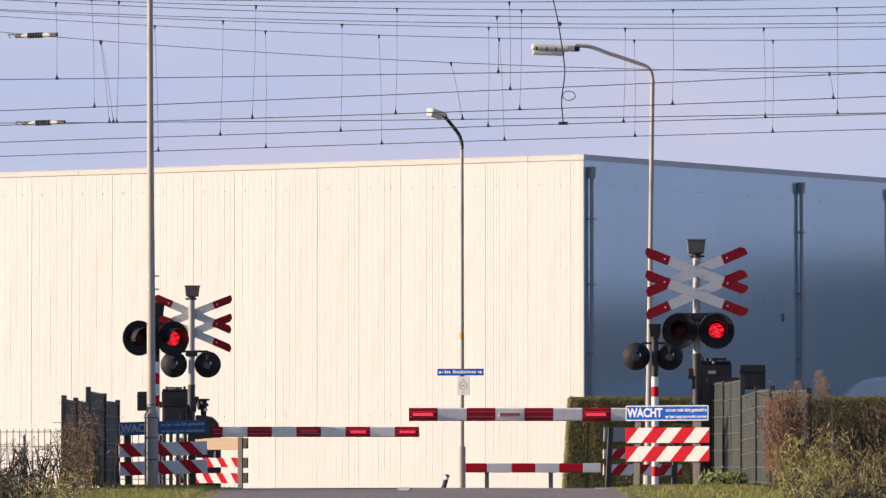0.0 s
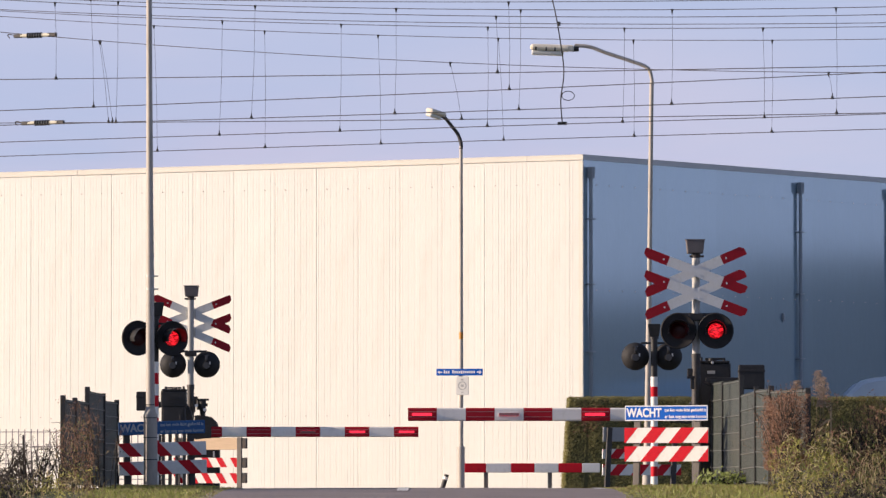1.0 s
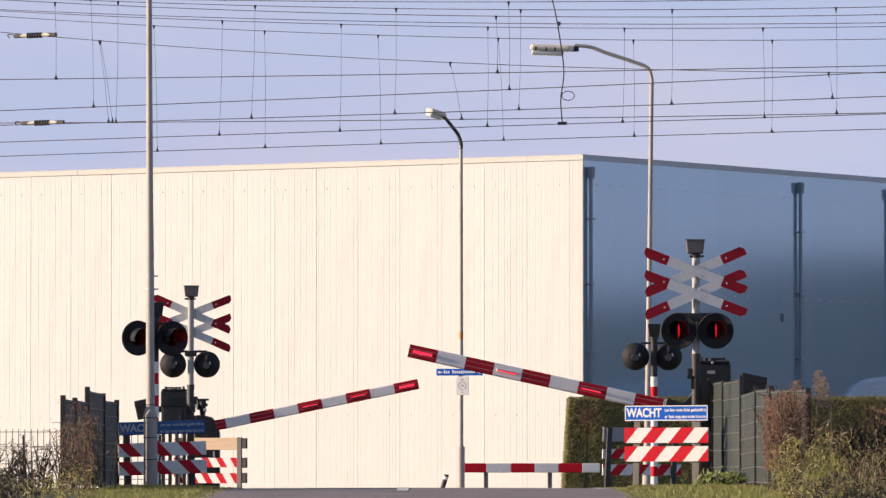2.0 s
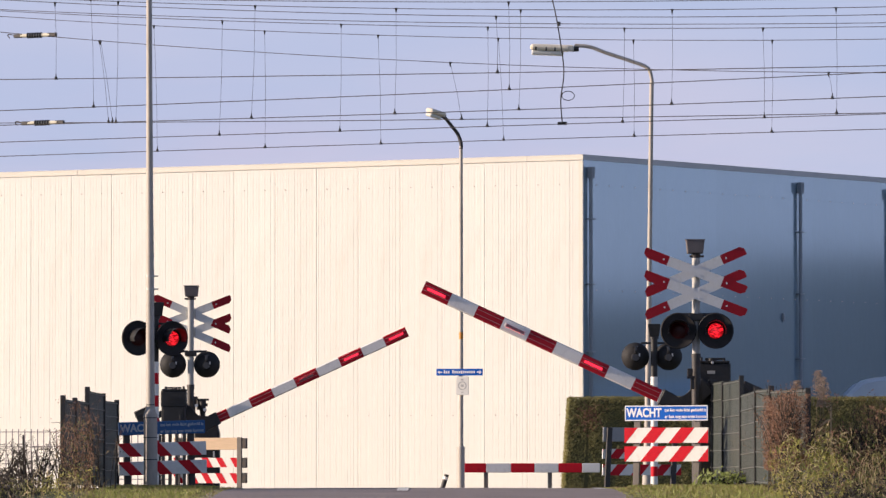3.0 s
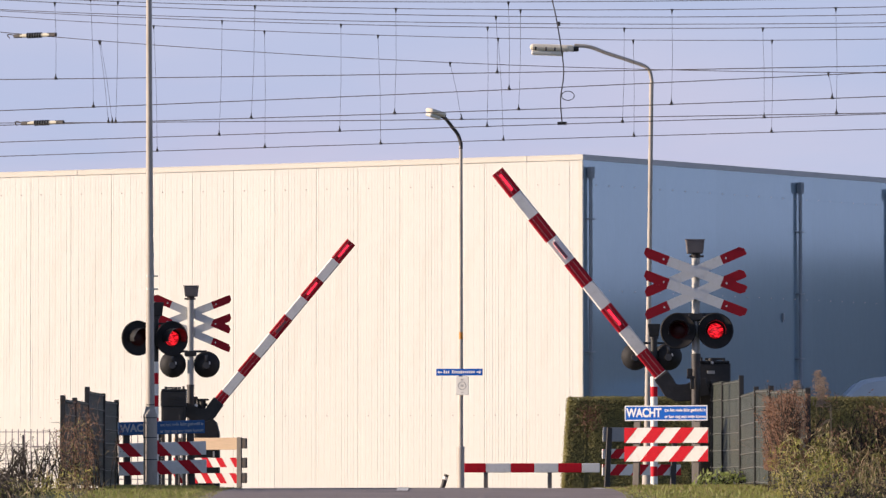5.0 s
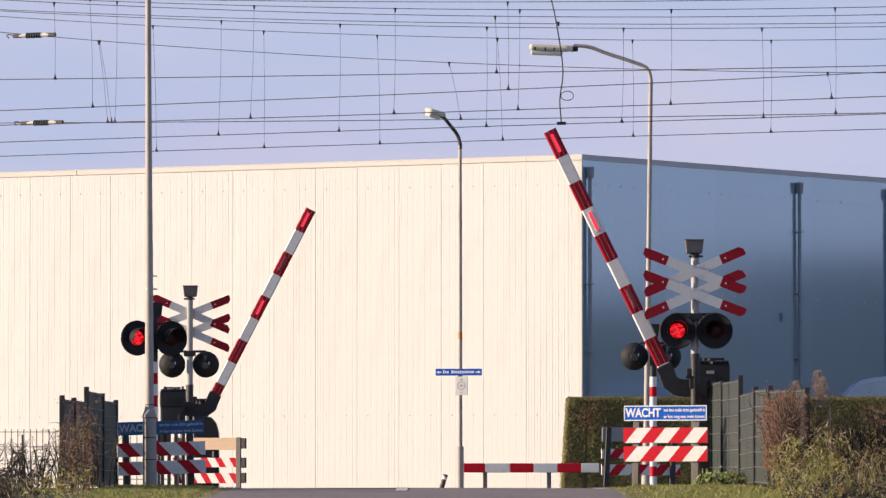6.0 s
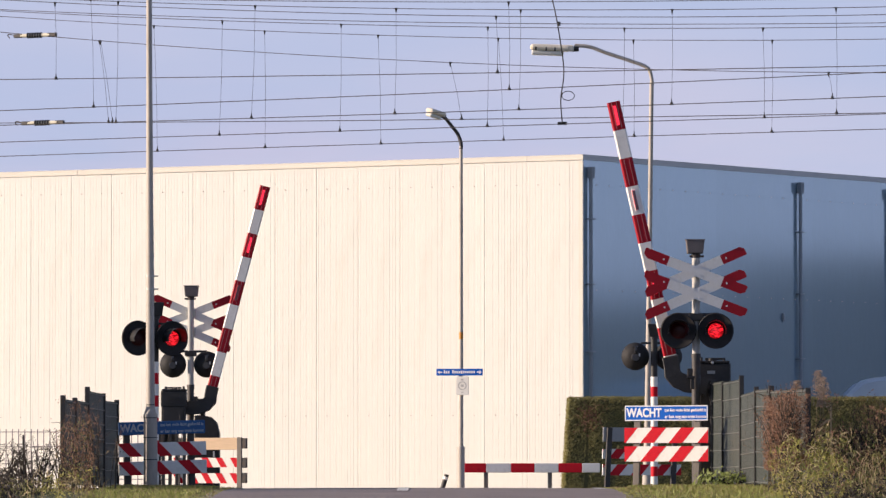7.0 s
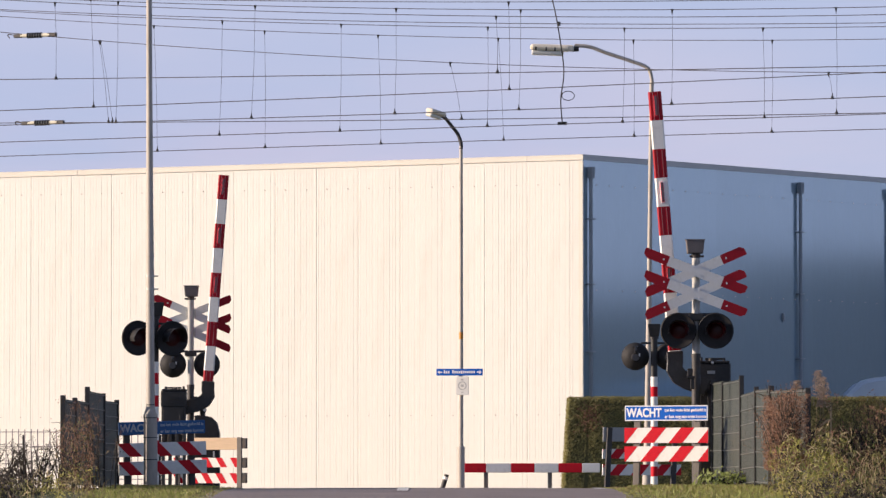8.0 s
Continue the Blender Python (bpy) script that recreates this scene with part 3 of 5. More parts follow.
def barrier_signal(m, top, crosses, piv, reach, drop, stripe, lamps, side, active, group_label, heads=(-0.228, 0.243, 1.995, 1.0), crank=False):
    """Post with bell, double cross and two lamps, with the drive housing and the boom beside it. Faces -y."""
    t = thing("level_crossing_barrier", m, group_label, "barrier", "barriers at the crossing")
    smooth(part("pole", rod(bmesh.new(), (0, 0, 1.6), (0, 0, top), 0.051, seg=20), M_WHITE_POST, t, "grey-white steel pole"))
    bm = rod(bmesh.new(), (0, 0, 0), (0, 0, 1.68), 0.056, seg=20)
    rod(bm, (0, 0, 1.66), (0, 0, 1.71), 0.061, seg=20)
    smooth(part("sleeve", bm, M_DARKSTEEL, t, "dark lower sleeve of the pole"))
    cap_hood(top, t)
    for cz in crosses:
        cross_arm(t, -0.012, cz, 21.0, -0.095)
        cross_arm(t, -0.012, cz, -23.4, -0.082)
        for z in (cz + 0.055, cz - 0.055):
            for x in (-0.035, 0.04):
                part("clamp_bolt", rod(bmesh.new(), (x, -0.1045, z), (x, -0.06, z), 0.013, seg=10), M_BOLT, t)
        bm = box(bmesh.new(), (0, -0.07, cz), (0.15, 0.03, 0.13), 0.006)
        part("cross_clamp", bm, M_GALV, t)
    bm = box(bmesh.new(), (0.01, -0.02, heads[2] + 0.21), (heads[1] - heads[0], 0.05, 0.035), 0.008)
    box(bm, (0, 0, heads[2] + 0.175), (0.19, 0.18, 0.09), 0.01)
    part("lamp_bar", bm, M_BLACK, t, "black cross bar of the lamps")
    for x, lists in ((heads[0], active[0]), (heads[1], active[1])):
        signal_head(x, heads[2], t, lists, heads[3])
    # drive housing
    low = 1.0 if crank else 0.2
    bm = box(bmesh.new(), (0.25, 0.50, (low + 1.36) / 2), (0.39, 0.34, 1.36 - low), 0.02)
    box(bm, (0.25, 0.50, 1.47), (0.41, 0.36, 0.26), 0.02)
    box(bm, (0.24, 0.50, 1.612), (0.40, 0.38, 0.03), 0.008)
    house = part("drive_housing", bm, M_BLACK, t, "black steel drive cabinet")
    part("type_plate", box(bmesh.new(), (0.205, 0.316, 1.48), (0.10, 0.006, 0.04), 0.002), M_WHITE_POST, house, "pale type plate")
    bm = rod(bmesh.new(), (0.22, 0.44, 1.62), (0.22, 0.44, 1.66), 0.06, seg=16)
    box(bm, (0.25, 0.44, 1.65), (0.24, 0.08, 0.03), 0.006)
    part("lifting_lug", bm, M_BLACK, house)
    for x in (0.08, 0.20, 0.31, 0.42):
        for y in (0.37, 0.63):
            part("leg", box(bmesh.new(), (x, y, low / 2), (0.045, 0.045, low + 0.02), 0.004), M_DARKSTEEL, house, "dark steel leg")
    part("rear_door", box(bmesh.new(), (0.25, 0.678, (low + 1.34) / 2), (0.32, 0.014, 1.28 - low), 0.004), M_BLACK, house, "dark rear door")
    part("door_handle", box(bmesh.new(), (0.14, 0.694, 1.16), (0.03, 0.02, 0.11), 0.004), M_DARKSTEEL, house, "dark steel handle")
    for i in range(4):
        part("vent_slat", box(bmesh.new(), (0.25, 0.686, 1.40 + 0.035 * i), (0.20, 0.008, 0.010), 0.002), M_BLACK, house)
    for x, h in ((0.09, 0.05), (0.17, 0.035), (0.38, 0.045)):
        part("cover_knob", rod(bmesh.new(), (x, 0.58, 1.62), (x, 0.58, 1.625 + h), 0.022, 0.018, 12), M_BLACK, house)
    part("hasp", box(bmesh.new(), (0.22, 0.30, 1.60), (0.035, 0.03, 0.035), 0.008), M_BOLT, house, "bright steel hasp")
    bm = box(bmesh.new(), (-0.08, -0.09, 1.47), (0.07, 0.05, 0.10), 0.012)
    rod(bm, (-0.12, -0.1, 1.41), (-0.02, -0.1, 1.41), 0.02, seg=10)
    box(bm, (-0.05, -0.085, 1.33), (0.05, 0.05, 0.14), 0.01)
    part("cable_fitting", bm, M_BLACK, t)
    if crank:
        bm = box(bmesh.new(), (-0.20, 0.10, 1.465), (0.20, 0.12, 0.03), 0.006)
        rod(bm, (-0.20, 0.10, 1.20), (-0.20, 0.10, 1.46), 0.045, 0.055, 14)
        rod(bm, (-0.13, 0.06, 1.30), (-0.13, 0.06, 1.45), 0.03, seg=12)
        rod(bm, (-0.28, 0.10, 1.38), (-0.12, 0.10, 1.38), 0.025, seg=12)
        part("hand_crank_gear", bm, M_BLACK, t, "black hand crank gear under a small cover")
        for x, z in ((-0.10, 1.37), (-0.235, 1.30)):
            part("gear_cap", rod(bmesh.new(), (x, 0.05, z), (x, 0.175, z), 0.030, 0.026, 14), M_BOLT, t, "worn bright gear cap")
    BOOMS.append((boom(t, piv, stripe, lamps, side, reach, drop), piv))
    return t


def post_signal(m, active, label, shift=0.0, size=1.0):
    """Secondary post with two lamps and a red and white banded foot. Faces -y."""
    t = thing("flashing_light_post", m, label, "signal post", "signal posts at the crossing")
    smooth(part("pole", rod(bmesh.new(), (0, 0, 0), (0, 0, 2.34), 0.052, seg=18), M_BLACK, t, "black upper pole"))
    z, i = 0.05, 0
    while z < 1.72:
        smooth(part("band", rod(bmesh.new(), (0, 0, z), (0, 0, z + 0.152), 0.0545, seg=18), M_RED if i % 2 else M_WHITE, t))
        z, i = z + 0.152, i + 1
    bm = box(bmesh.new(), (0, 0, 2.43), (0.15, 0.15, 0.19), 0.01, None, 1.28)
    rod(bm, (0, 0, 2.3), (0, 0, 2.36), 0.07, seg=14)
    part("bell_hood", bm, M_BLACK, t, "black tapered bell housing")
    bm = box(bmesh.new(), (0, -0.02, 2.235), (0.40, 0.04, 0.03), 0.006)
    part("lamp_bar", bm, M_BLACK, t)
    for x, lists in ((-0.252 + shift, active[0]), (0.252 + shift, active[1])):
        signal_head(x, 2.035, t, lists, size)
    return t


barrier_signal(pose(3.20, 78.6, 0), 2.97, (2.748, 2.462), (0.131, 0.20, 1.302), 3.775, 0.359, 0.366, ((0.18, STEADY), (1.28, ON_FIRST), (2.37, ON_SECOND)), -1, (ON_FIRST, ON_SECOND),
               "signal post with double cross, flashing lamps and rising banded barrier boom")
barrier_signal(pose(-4.10, 101.0, 0, 0, 0, 180), 3.135, (2.868, 2.565), (0.123, 0.20, 1.322), 3.825, 0.381, 0.398, ((0.19, STEADY), (0.99, ON_SECOND), (1.79, ON_FIRST)), 1, (None, None),
               "signal post turned away, with unlit lamps and a rising banded boom", (-0.258, 0.292, 2.04, 0.94), True)
post_signal(pose(-3.893, 84.0, 0, 0, 0, 27), (ON_FIRST, ON_SECOND), "slim black signal post with flashing red lamps and banded foot", -0.060, 1.04)
post_signal(pose(3.22, 94.8, 0, 0, 0, 180), (None, None), "slim black signal post turned away with red and white banded foot", 0.03, 0.93)


# ---------- warning fences ----------
def striped_board(parent, width, height, z, slant, period, y, base_mat, stripe_mat, offset=0.0, share=0.5):
    bm = box(bmesh.new(), (0, y, z), (width, 0.022, height), 0.003)
    board = part("board", bm, base_mat, parent, "white board with red diagonal stripes")
    n = int(width / period) + 3
    lean = slant * height
    for i in range(-2, n):
        x0 = -width / 2 + offset + i * period
        o = [(x0, z - height / 2), (x0 + period * share, z - height / 2), (x0 + period * share + lean, z + height / 2), (x0 + lean, z + height / 2)]
        # clip to the board
        for lim, keep in ((-width / 2 + 0.002, 1), (width / 2 - 0.002, -1)):
            out = []
            for p, q in zip(o, o[1:] + o[:1]):
                ip, iq = keep * (p[0] - lim) >= 0, keep * (q[0] - lim) >= 0
                if ip:
                    out.append(p)
                if ip != iq:
                    t = (lim - p[0]) / (q[0] - p[0])
                    out.append((lim, p[1] + t * (q[1] - p[1])))
            o = out
            if not o:
                break
        if len(o) > 2:
            part("stripe", prism(bmesh.new(), o, y - 0.014, y + 0.014), stripe_mat, board, "red diagonal stripe")
    return board


def warning_fence(m, label, width, sign_z, sign_h, boards, slant, sign_mats, letters, post_h, post_mat, lean=0.0, offset=0.0, post_x=(-0.42, 0.38), post_y=0.035, period=0.38, share=0.47):
    t = thing("warning_fence", m, label, "warning fence", "warning fences at the crossing")
    for x in post_x:
        bm = box(bmesh.new(), (0, post_y, post_h / 2), (0.085, 0.04, post_h), 0.006)
        p = part("post", bm, post_mat, t, "weathered upright post")
        p.matrix_basis = pose(x, 0, 0, 0, lean, 0)
    for z, h in boards:
        striped_board(t, width, h, z, slant, period, 0.0, M_WHITE, M_RED, offset, share)
    bm = box(bmesh.new(), (0, 0, sign_z), (width * 0.985, 0.02, sign_h), 0.006)
    sign = part("sign_plate", bm, sign_mats[0], t, "long warning sign plate")
    if letters:
        bm = bmesh.new()
        w, e = width * 0.985 / 2, 0.012
        for c, sz in (((0, -0.0105, sign_z + sign_h / 2 - e / 2), (2 * w, 0.004, e)), ((0, -0.0105, sign_z - sign_h / 2 + e / 2), (2 * w, 0.004, e)),
                      ((-w + e / 2, -0.0115, sign_z), (e, 0.004, sign_h - 0.03)), ((w - e / 2, -0.0115, sign_z), (e, 0.004, sign_h - 0.03))):
            box(bm, c, sz)
        if sign_mats[1] == M_LETTER:
            part("sign_border", bm, sign_mats[1], sign, "white sign border")
        lettering("word", "WACHT", sign_h * 0.80, sign_mats[1], sign, pose(-w + 0.025, -0.0115, sign_z, 90), 0.42 * width, 0.03)
        lettering("word", "tot het rode licht gedoofd is", 0.056, sign_mats[1], sign, pose(-w + 0.475 * width, -0.0115, sign_z + 0.036, 90), 0.49 * width, 0.02)
        lettering("word", "er kan nog een trein komen", 0.056, sign_mats[1], sign, pose(-w + 0.475 * width, -0.0115, sign_z - 0.044, 90), 0.49 * width, 0.02)
    return t


warning_fence(pose(2.768, 77.0, 0, 0, 0, -24), "wooden warning fence with blue sign plate and sunlit striped boards", 1.12, 0.937, 0.188,
              ((0.662, 0.19), (0.432, 0.19)), 0.86, (M_BLUE, M_LETTER), True, 0.86, M_POSTWOOD, 1.5, 0.215)
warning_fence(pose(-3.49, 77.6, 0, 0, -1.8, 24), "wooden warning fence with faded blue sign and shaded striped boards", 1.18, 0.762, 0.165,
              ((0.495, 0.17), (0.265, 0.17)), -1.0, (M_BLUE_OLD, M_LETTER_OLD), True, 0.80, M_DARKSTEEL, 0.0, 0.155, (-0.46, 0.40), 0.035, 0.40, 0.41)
far_fence = warning_fence(pose(-3.93, 103.0, 0, 0, 0, -24), "sunlit warning fence with pale sign back and striped boards", 1.20, 0.765, 0.20,
                          ((0.455, 0.158), (0.195, 0.168)), -0.62, (M_CREAMBACK, M_LETTER), False, 0.87, M_POSTWOOD, 0.0, 0.10, (-0.5, 0.64), -0.035, 0.262, 0.44)
for z in (0.77, 0.45, 0.20):
    part("bracket", box(bmesh.new(), (0.72, -0.02, z), (0.10, 0.05, 0.17), 0.012), M_DARKSTEEL, far_fence)
warning_fence(pose(3.10, 97.0, 0, 0, 0, 24), "shaded warning fence with bare sign back and striped boards", 1.36, 0.86, 0.22,
              ((0.56, 0.15), (0.31, 0.17)), 0.9, (M_GREYBACK, M_LETTER), False, 0.97, M_DARKSTEEL, 3.0, 0.1, (-0.62, 0.52), -0.035)


# ---------- lamp posts ----------
def bend(points, steps=8):
    """Rounds off a path with Catmull-Rom curves."""
    ps = [Vector(p) for p in points]
    ps = [2 * ps[0] - ps[1]] + ps + [2 * ps[-1] - ps[-2]]
    out = []
    for a, b, c, d in zip(ps, ps[1:], ps[2:], ps[3:]):
        for i in range(steps):
            t = i / steps
            out.append(0.5 * (2 * b + (c - a) * t + (2 * a - 5 * b + 4 * c - d) * t * t + (3 * b - a - 3 * c + d) * t ** 3))
    return out + [ps[-2]]


def lamp_post(m, label, steps, arm, arm_r, head_at, head_turn, head_len, head_h, mat, arm_mat=None):
    t = thing("street_lamp", m, label, "street lamp", "street lamps")
    for (z0, r0), (z1, r1) in zip(steps, steps[1:]):
        bm = rod(bmesh.new(), (0, 0, z0), (0, 0, z1), r0, r1, 20)
        smooth(part("pole_length", bm, mat, t, "tapered sleeved length of the pole"), 30)
        bm = rod(bmesh.new(), (0, 0, z1 - 0.03), (0, 0, z1 + 0.012), r1 * 1.07, r1 * 1.02, 20)
        smooth(part("collar", bm, mat, t), 30)
    if arm:
        smooth(part("arm", tube(bmesh.new(), bend(arm), arm_r, 14), arm_mat, t, "curved outreach arm"), 50)
        bm = box(bmesh.new(), (0, 0, 0.03), (head_len, 0.20, head_h * 0.6), 0.05)
        box(bm, (head_len * 0.42, 0, 0.035), (head_len * 0.34, 0.15, head_h * 0.55), 0.02)
        head = part("luminaire", bm, M_LUMINAIRE, t, "aged cream lamp housing")
        head.matrix_basis = Matrix.Translation(head_at) @ head_turn
        part("bowl", box(bmesh.new(), (-0.06 * head_len, 0, -head_h * 0.34), (head_len * 0.80, 0.15, head_h * 0.42), 0.025), M_LAMPBOWL, head, "pale lamp bowl")
        bm = rod(bmesh.new(), (head_len * 0.55, 0, 0.03), (head_len * 0.72, 0, 0.03), 0.055, 0.045, 14)
        part("spigot", bm, M_BLACK, head)
        for x in (-0.36, -0.1, 0.12) if head_len > 0.6 else ():
            part("clip", box(bmesh.new(), (x * head_len, -0.105, 0.0), (0.03, 0.02, 0.06), 0.003), M_DARKSTEEL, head)
    return t


lamp_post(pose(-3.572, 76.0, 0, 0, -0.28, 0), "tall weathered lamp post at the roadside in front of the crossing",
          ((0, 0.085), (0.90, 0.083), (0.99, 0.054), (2.87, 0.047), (4.87, 0.037), (8.2, 0.029)), None, 0, None, None, 0, 0, M_LAMPPOST)
near_lamp = [ob for ob in scene.objects if ob.name.startswith("street_lamp")][0]
for z in (2.44, 2.60):
    bm = rod(bmesh.new(), (0, 0, z - 0.012), (0, 0, z + 0.012), 0.053, seg=18)
    box(bm, (0.07, 0, z), (0.06, 0.03, 0.016), 0.003)
    part("band_clamp", bm, M_GALV, near_lamp)
for z in (0.35, 0.62, 0.86, 1.02):
    part("cable_tie", rod(bmesh.new(), (0, 0, z), (0, 0, z + 0.01), 0.0862 if z < 0.9 else 0.0555, seg=18), M_BLACK, near_lamp)
lamp_post(pose(3.67, 112.0, 0, 0, 0.75, 0), "lamp post with long cream lamp on a curved arm",
          ((0, 0.088), (1.1, 0.058), (4.2, 0.042), (7.35, 0.038)),
          [(0, 0, 7.25), (0, 0, 7.42), (-0.08, 0, 7.62), (-0.38, 0, 7.74), (-0.82, 0, 7.88), (-1.12, 0, 7.985), (-1.40, 0, 8.01)], 0.034,
          (-1.84, 0, 7.93), pose(0, 0, 0, 0, 1.5, 0), 0.72, 0.20, M_LAMPPOST, M_LAMPPOST)
lamp_post(pose(0.36, 124.0, 0), "lamp post with dark curved arm beside the junction",
          ((0, 0.072), (0.86, 0.072), (0.90, 0.046), (5.4, 0.038), (6.87, 0.033)),
          [(0, 0, 6.82), (0, 0, 6.93), (-0.06, 0, 7.11), (-0.20, -0.1, 7.29), (-0.32, -0.2, 7.43), (-0.40, -0.25, 7.47)], 0.036,
          (-0.52, -0.45, 7.50), pose(0, 0, 0, 0, 14, 0) @ pose(0, 0, 0, 0, 0, 55), 0.46, 0.165, M_LAMPPOST, M_DARKSTEEL)


far_lamp = [ob for ob in scene.objects if ob.name.startswith("street_lamp")][2]
part("sticker", rod(bmesh.new(), (0, 0, 3.02), (0, 0, 3.16), 0.0440, 0.0437, 18), material("orange_sticker", (0.55, 0.22, 0.03), 0.6), far_lamp, "small orange sticker")


def street_plates():
    t = thing("street_name_sign", pose(0.36, 123.88, 2.36, 0, 0, -12), "small blue street name plate with white arrows on a lamp post", "street sign")
    w, h = 0.94, 0.135
    part("plate", box(bmesh.new(), (-0.03, 0, 0), (w, 0.015, h), 0.004), M_BLUE, t, "blue enamel plate")
    bm = bmesh.new()
    for i in [0, 1, 2] + list(range(4, 15)):
        box(bm, (-0.335 + 0.043 * i, -0.009, 0.006 if i in (0, 4) else 0.0), (0.030, 0.004, 0.062 if i in (0, 4, 8) else 0.046))
    part("name_bar", bm, M_LETTER, t, "pale bars of small lettering")
    for s in (-1, 1):
        o = [(0.05, 0.0), (0.005, 0.035), (0.005, 0.012), (-0.05, 0.012), (-0.05, -0.012), (0.005, -0.012), (0.005, -0.035)]
        bm = prism(bmesh.new(), [(-0.03 + s * (0.40 + x), z) for x, z in o], -0.011, -0.005)
        part("arrow", bm, M_LETTER, t, "white arrow")
    part("clamp", box(bmesh.new(), (0, 0.05, 0), (0.12, 0.1, 0.05), 0.004), M_GALV, t)
    t = thing("information_plate", pose(0.385, 123.88, 2.09, 0, 0, -12), "pale rectangular notice plate with grey round print", "sign")
    part("plate", box(bmesh.new(), (0, 0, 0), (0.26, 0.012, 0.37), 0.01), M_PLATE, t)
    bm = lathe(bmesh.new(), [(0.085, -0.009), (0.085, -0.006), (0.068, -0.006), (0.068, -0.009), (0.085, -0.009)], 28)
    box(bm, (0, -0.008, 0), (0.06, 0.004, 0.045))
    box(bm, (0, -0.008, 0.12), (0.05, 0.004, 0.03))
    box(bm, (0, -0.008, -0.13), (0.06, 0.004, 0.015))
    part("print", bm, M_MARKGREY, t)


street_plates()


def junction_rail():
    t = thing("red_white_guard_rail", pose(0, 124.4, 0), "low guard rail of red and white lengths on grey posts", "guard rail")
    edges = [0.43, 0.86, 1.36, 1.83, 2.31, 2.78, 3.14]
    for i, (a, b) in enumerate(zip(edges, edges[1:])):
        part("rail_length", box(bmesh.new(), ((a + b) / 2, 0, 0.455), (b - a, 0.06, 0.185), 0.012), M_WHITE if i % 2 else M_RED, t)
    for x in (0.86, 2.14):
        part("post", box(bmesh.new(), (x, 0.06, 0.22), (0.085, 0.06, 0.46), 0.008), M_POSTWOOD, t)
    b = thing("bollard", pose(-0.03, 124.2, -0.02, 0, 17, 0), "short dark leaning bollard with a pale band", "bollard")
    smooth(part("post", rod(bmesh.new(), (0, 0, 0), (0, 0, 0.36), 0.05, 0.047, 14), M_DARKSTEEL, b))
    smooth(part("band", rod(bmesh.new(), (0, 0, 0.25), (0, 0, 0.31), 0.052, seg=14), M_PLATE, b))


junction_rail()


# ---------- hedge ----------
def leaf_quads(points, size, rng, flat=0.5):
    verts, faces = [], []
    for p, nrm in points:
        nrm = (Vector(nrm) + Vector((rng.uniform(-1, 1), rng.uniform(-1, 1), rng.uniform(-1, 1))) * flat).normalized()
        u = nrm.cross(Vector((rng.uniform(-1, 1), rng.uniform(-1, 1), rng.uniform(-1, 1)))).normalized()
        v = nrm.cross(u)
        s = size * rng.uniform(0.6, 1.4)
        b = len(verts)
        verts += [tuple(p - u * s), tuple(p + v * s * 0.45 + nrm * s * 0.15), tuple(p + u * s), tuple(p - v * s * 0.45 + nrm * s * 0.15)]
        faces.append((b, b + 1, b + 2, b + 3))
    return verts, faces


def build_hedge():
    rng = random.Random(4)
    t = thing("hedge", pose(2.66, 131.0, 0), "clipped dark green hedge before the warehouse", "hedge")
    L, Dp, H = 8.6, 1.1, 1.96
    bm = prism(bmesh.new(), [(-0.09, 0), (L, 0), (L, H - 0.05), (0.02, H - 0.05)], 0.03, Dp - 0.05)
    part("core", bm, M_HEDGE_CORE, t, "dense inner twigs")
    pts = []
    for _ in range(90000):
        f = rng.random()
        x, z = rng.uniform(0, L), rng.uniform(0, H)
        bulge = 0.04 * noise.noise(Vector((x * 1.3, 0, z * 1.3))) + 0.02 * noise.noise(Vector((x * 5, 3, z * 5)))
        if f < 0.72:
            lean = 0.10 * (1 - z / H) if x < 0.4 else 0
            pts.append((Vector((x - lean, 0.0 - bulge + rng.uniform(-0.02, 0.06), z)), (0, -1, 0.3)))
        elif f < 0.92:
            y = rng.uniform(0, Dp)
            pts.append((Vector((x, y, H + 0.035 * noise.noise(Vector((x * 2, y * 2, 1))) + rng.uniform(-0.04, 0.03))), (0, 0, 1)))
        else:
            y = rng.uniform(0, Dp)
            pts.append((Vector((-0.12 * (1 - z / H) + bulge + rng.uniform(-0.03, 0.05), y, z)), (-1, 0, 0.2)))
    v, f = leaf_quads(pts, 0.021, rng, 0.55)
    cloud_mesh("leaves", v, f, M_HEDGE, t, "small dull green leaves")
    pts = [(Vector((0.45 + rng.gauss(0, 0.13), -0.05, 1.55 + rng.gauss(0, 0.16))), (0, -1, 0)) for _ in range(260)]
    v, f = leaf_quads(pts, 0.022, rng, 0.8)
    cloud_mesh("dead_leaves", v, f, M_RUSSET, t, "patch of brown dead leaves")


build_hedge()


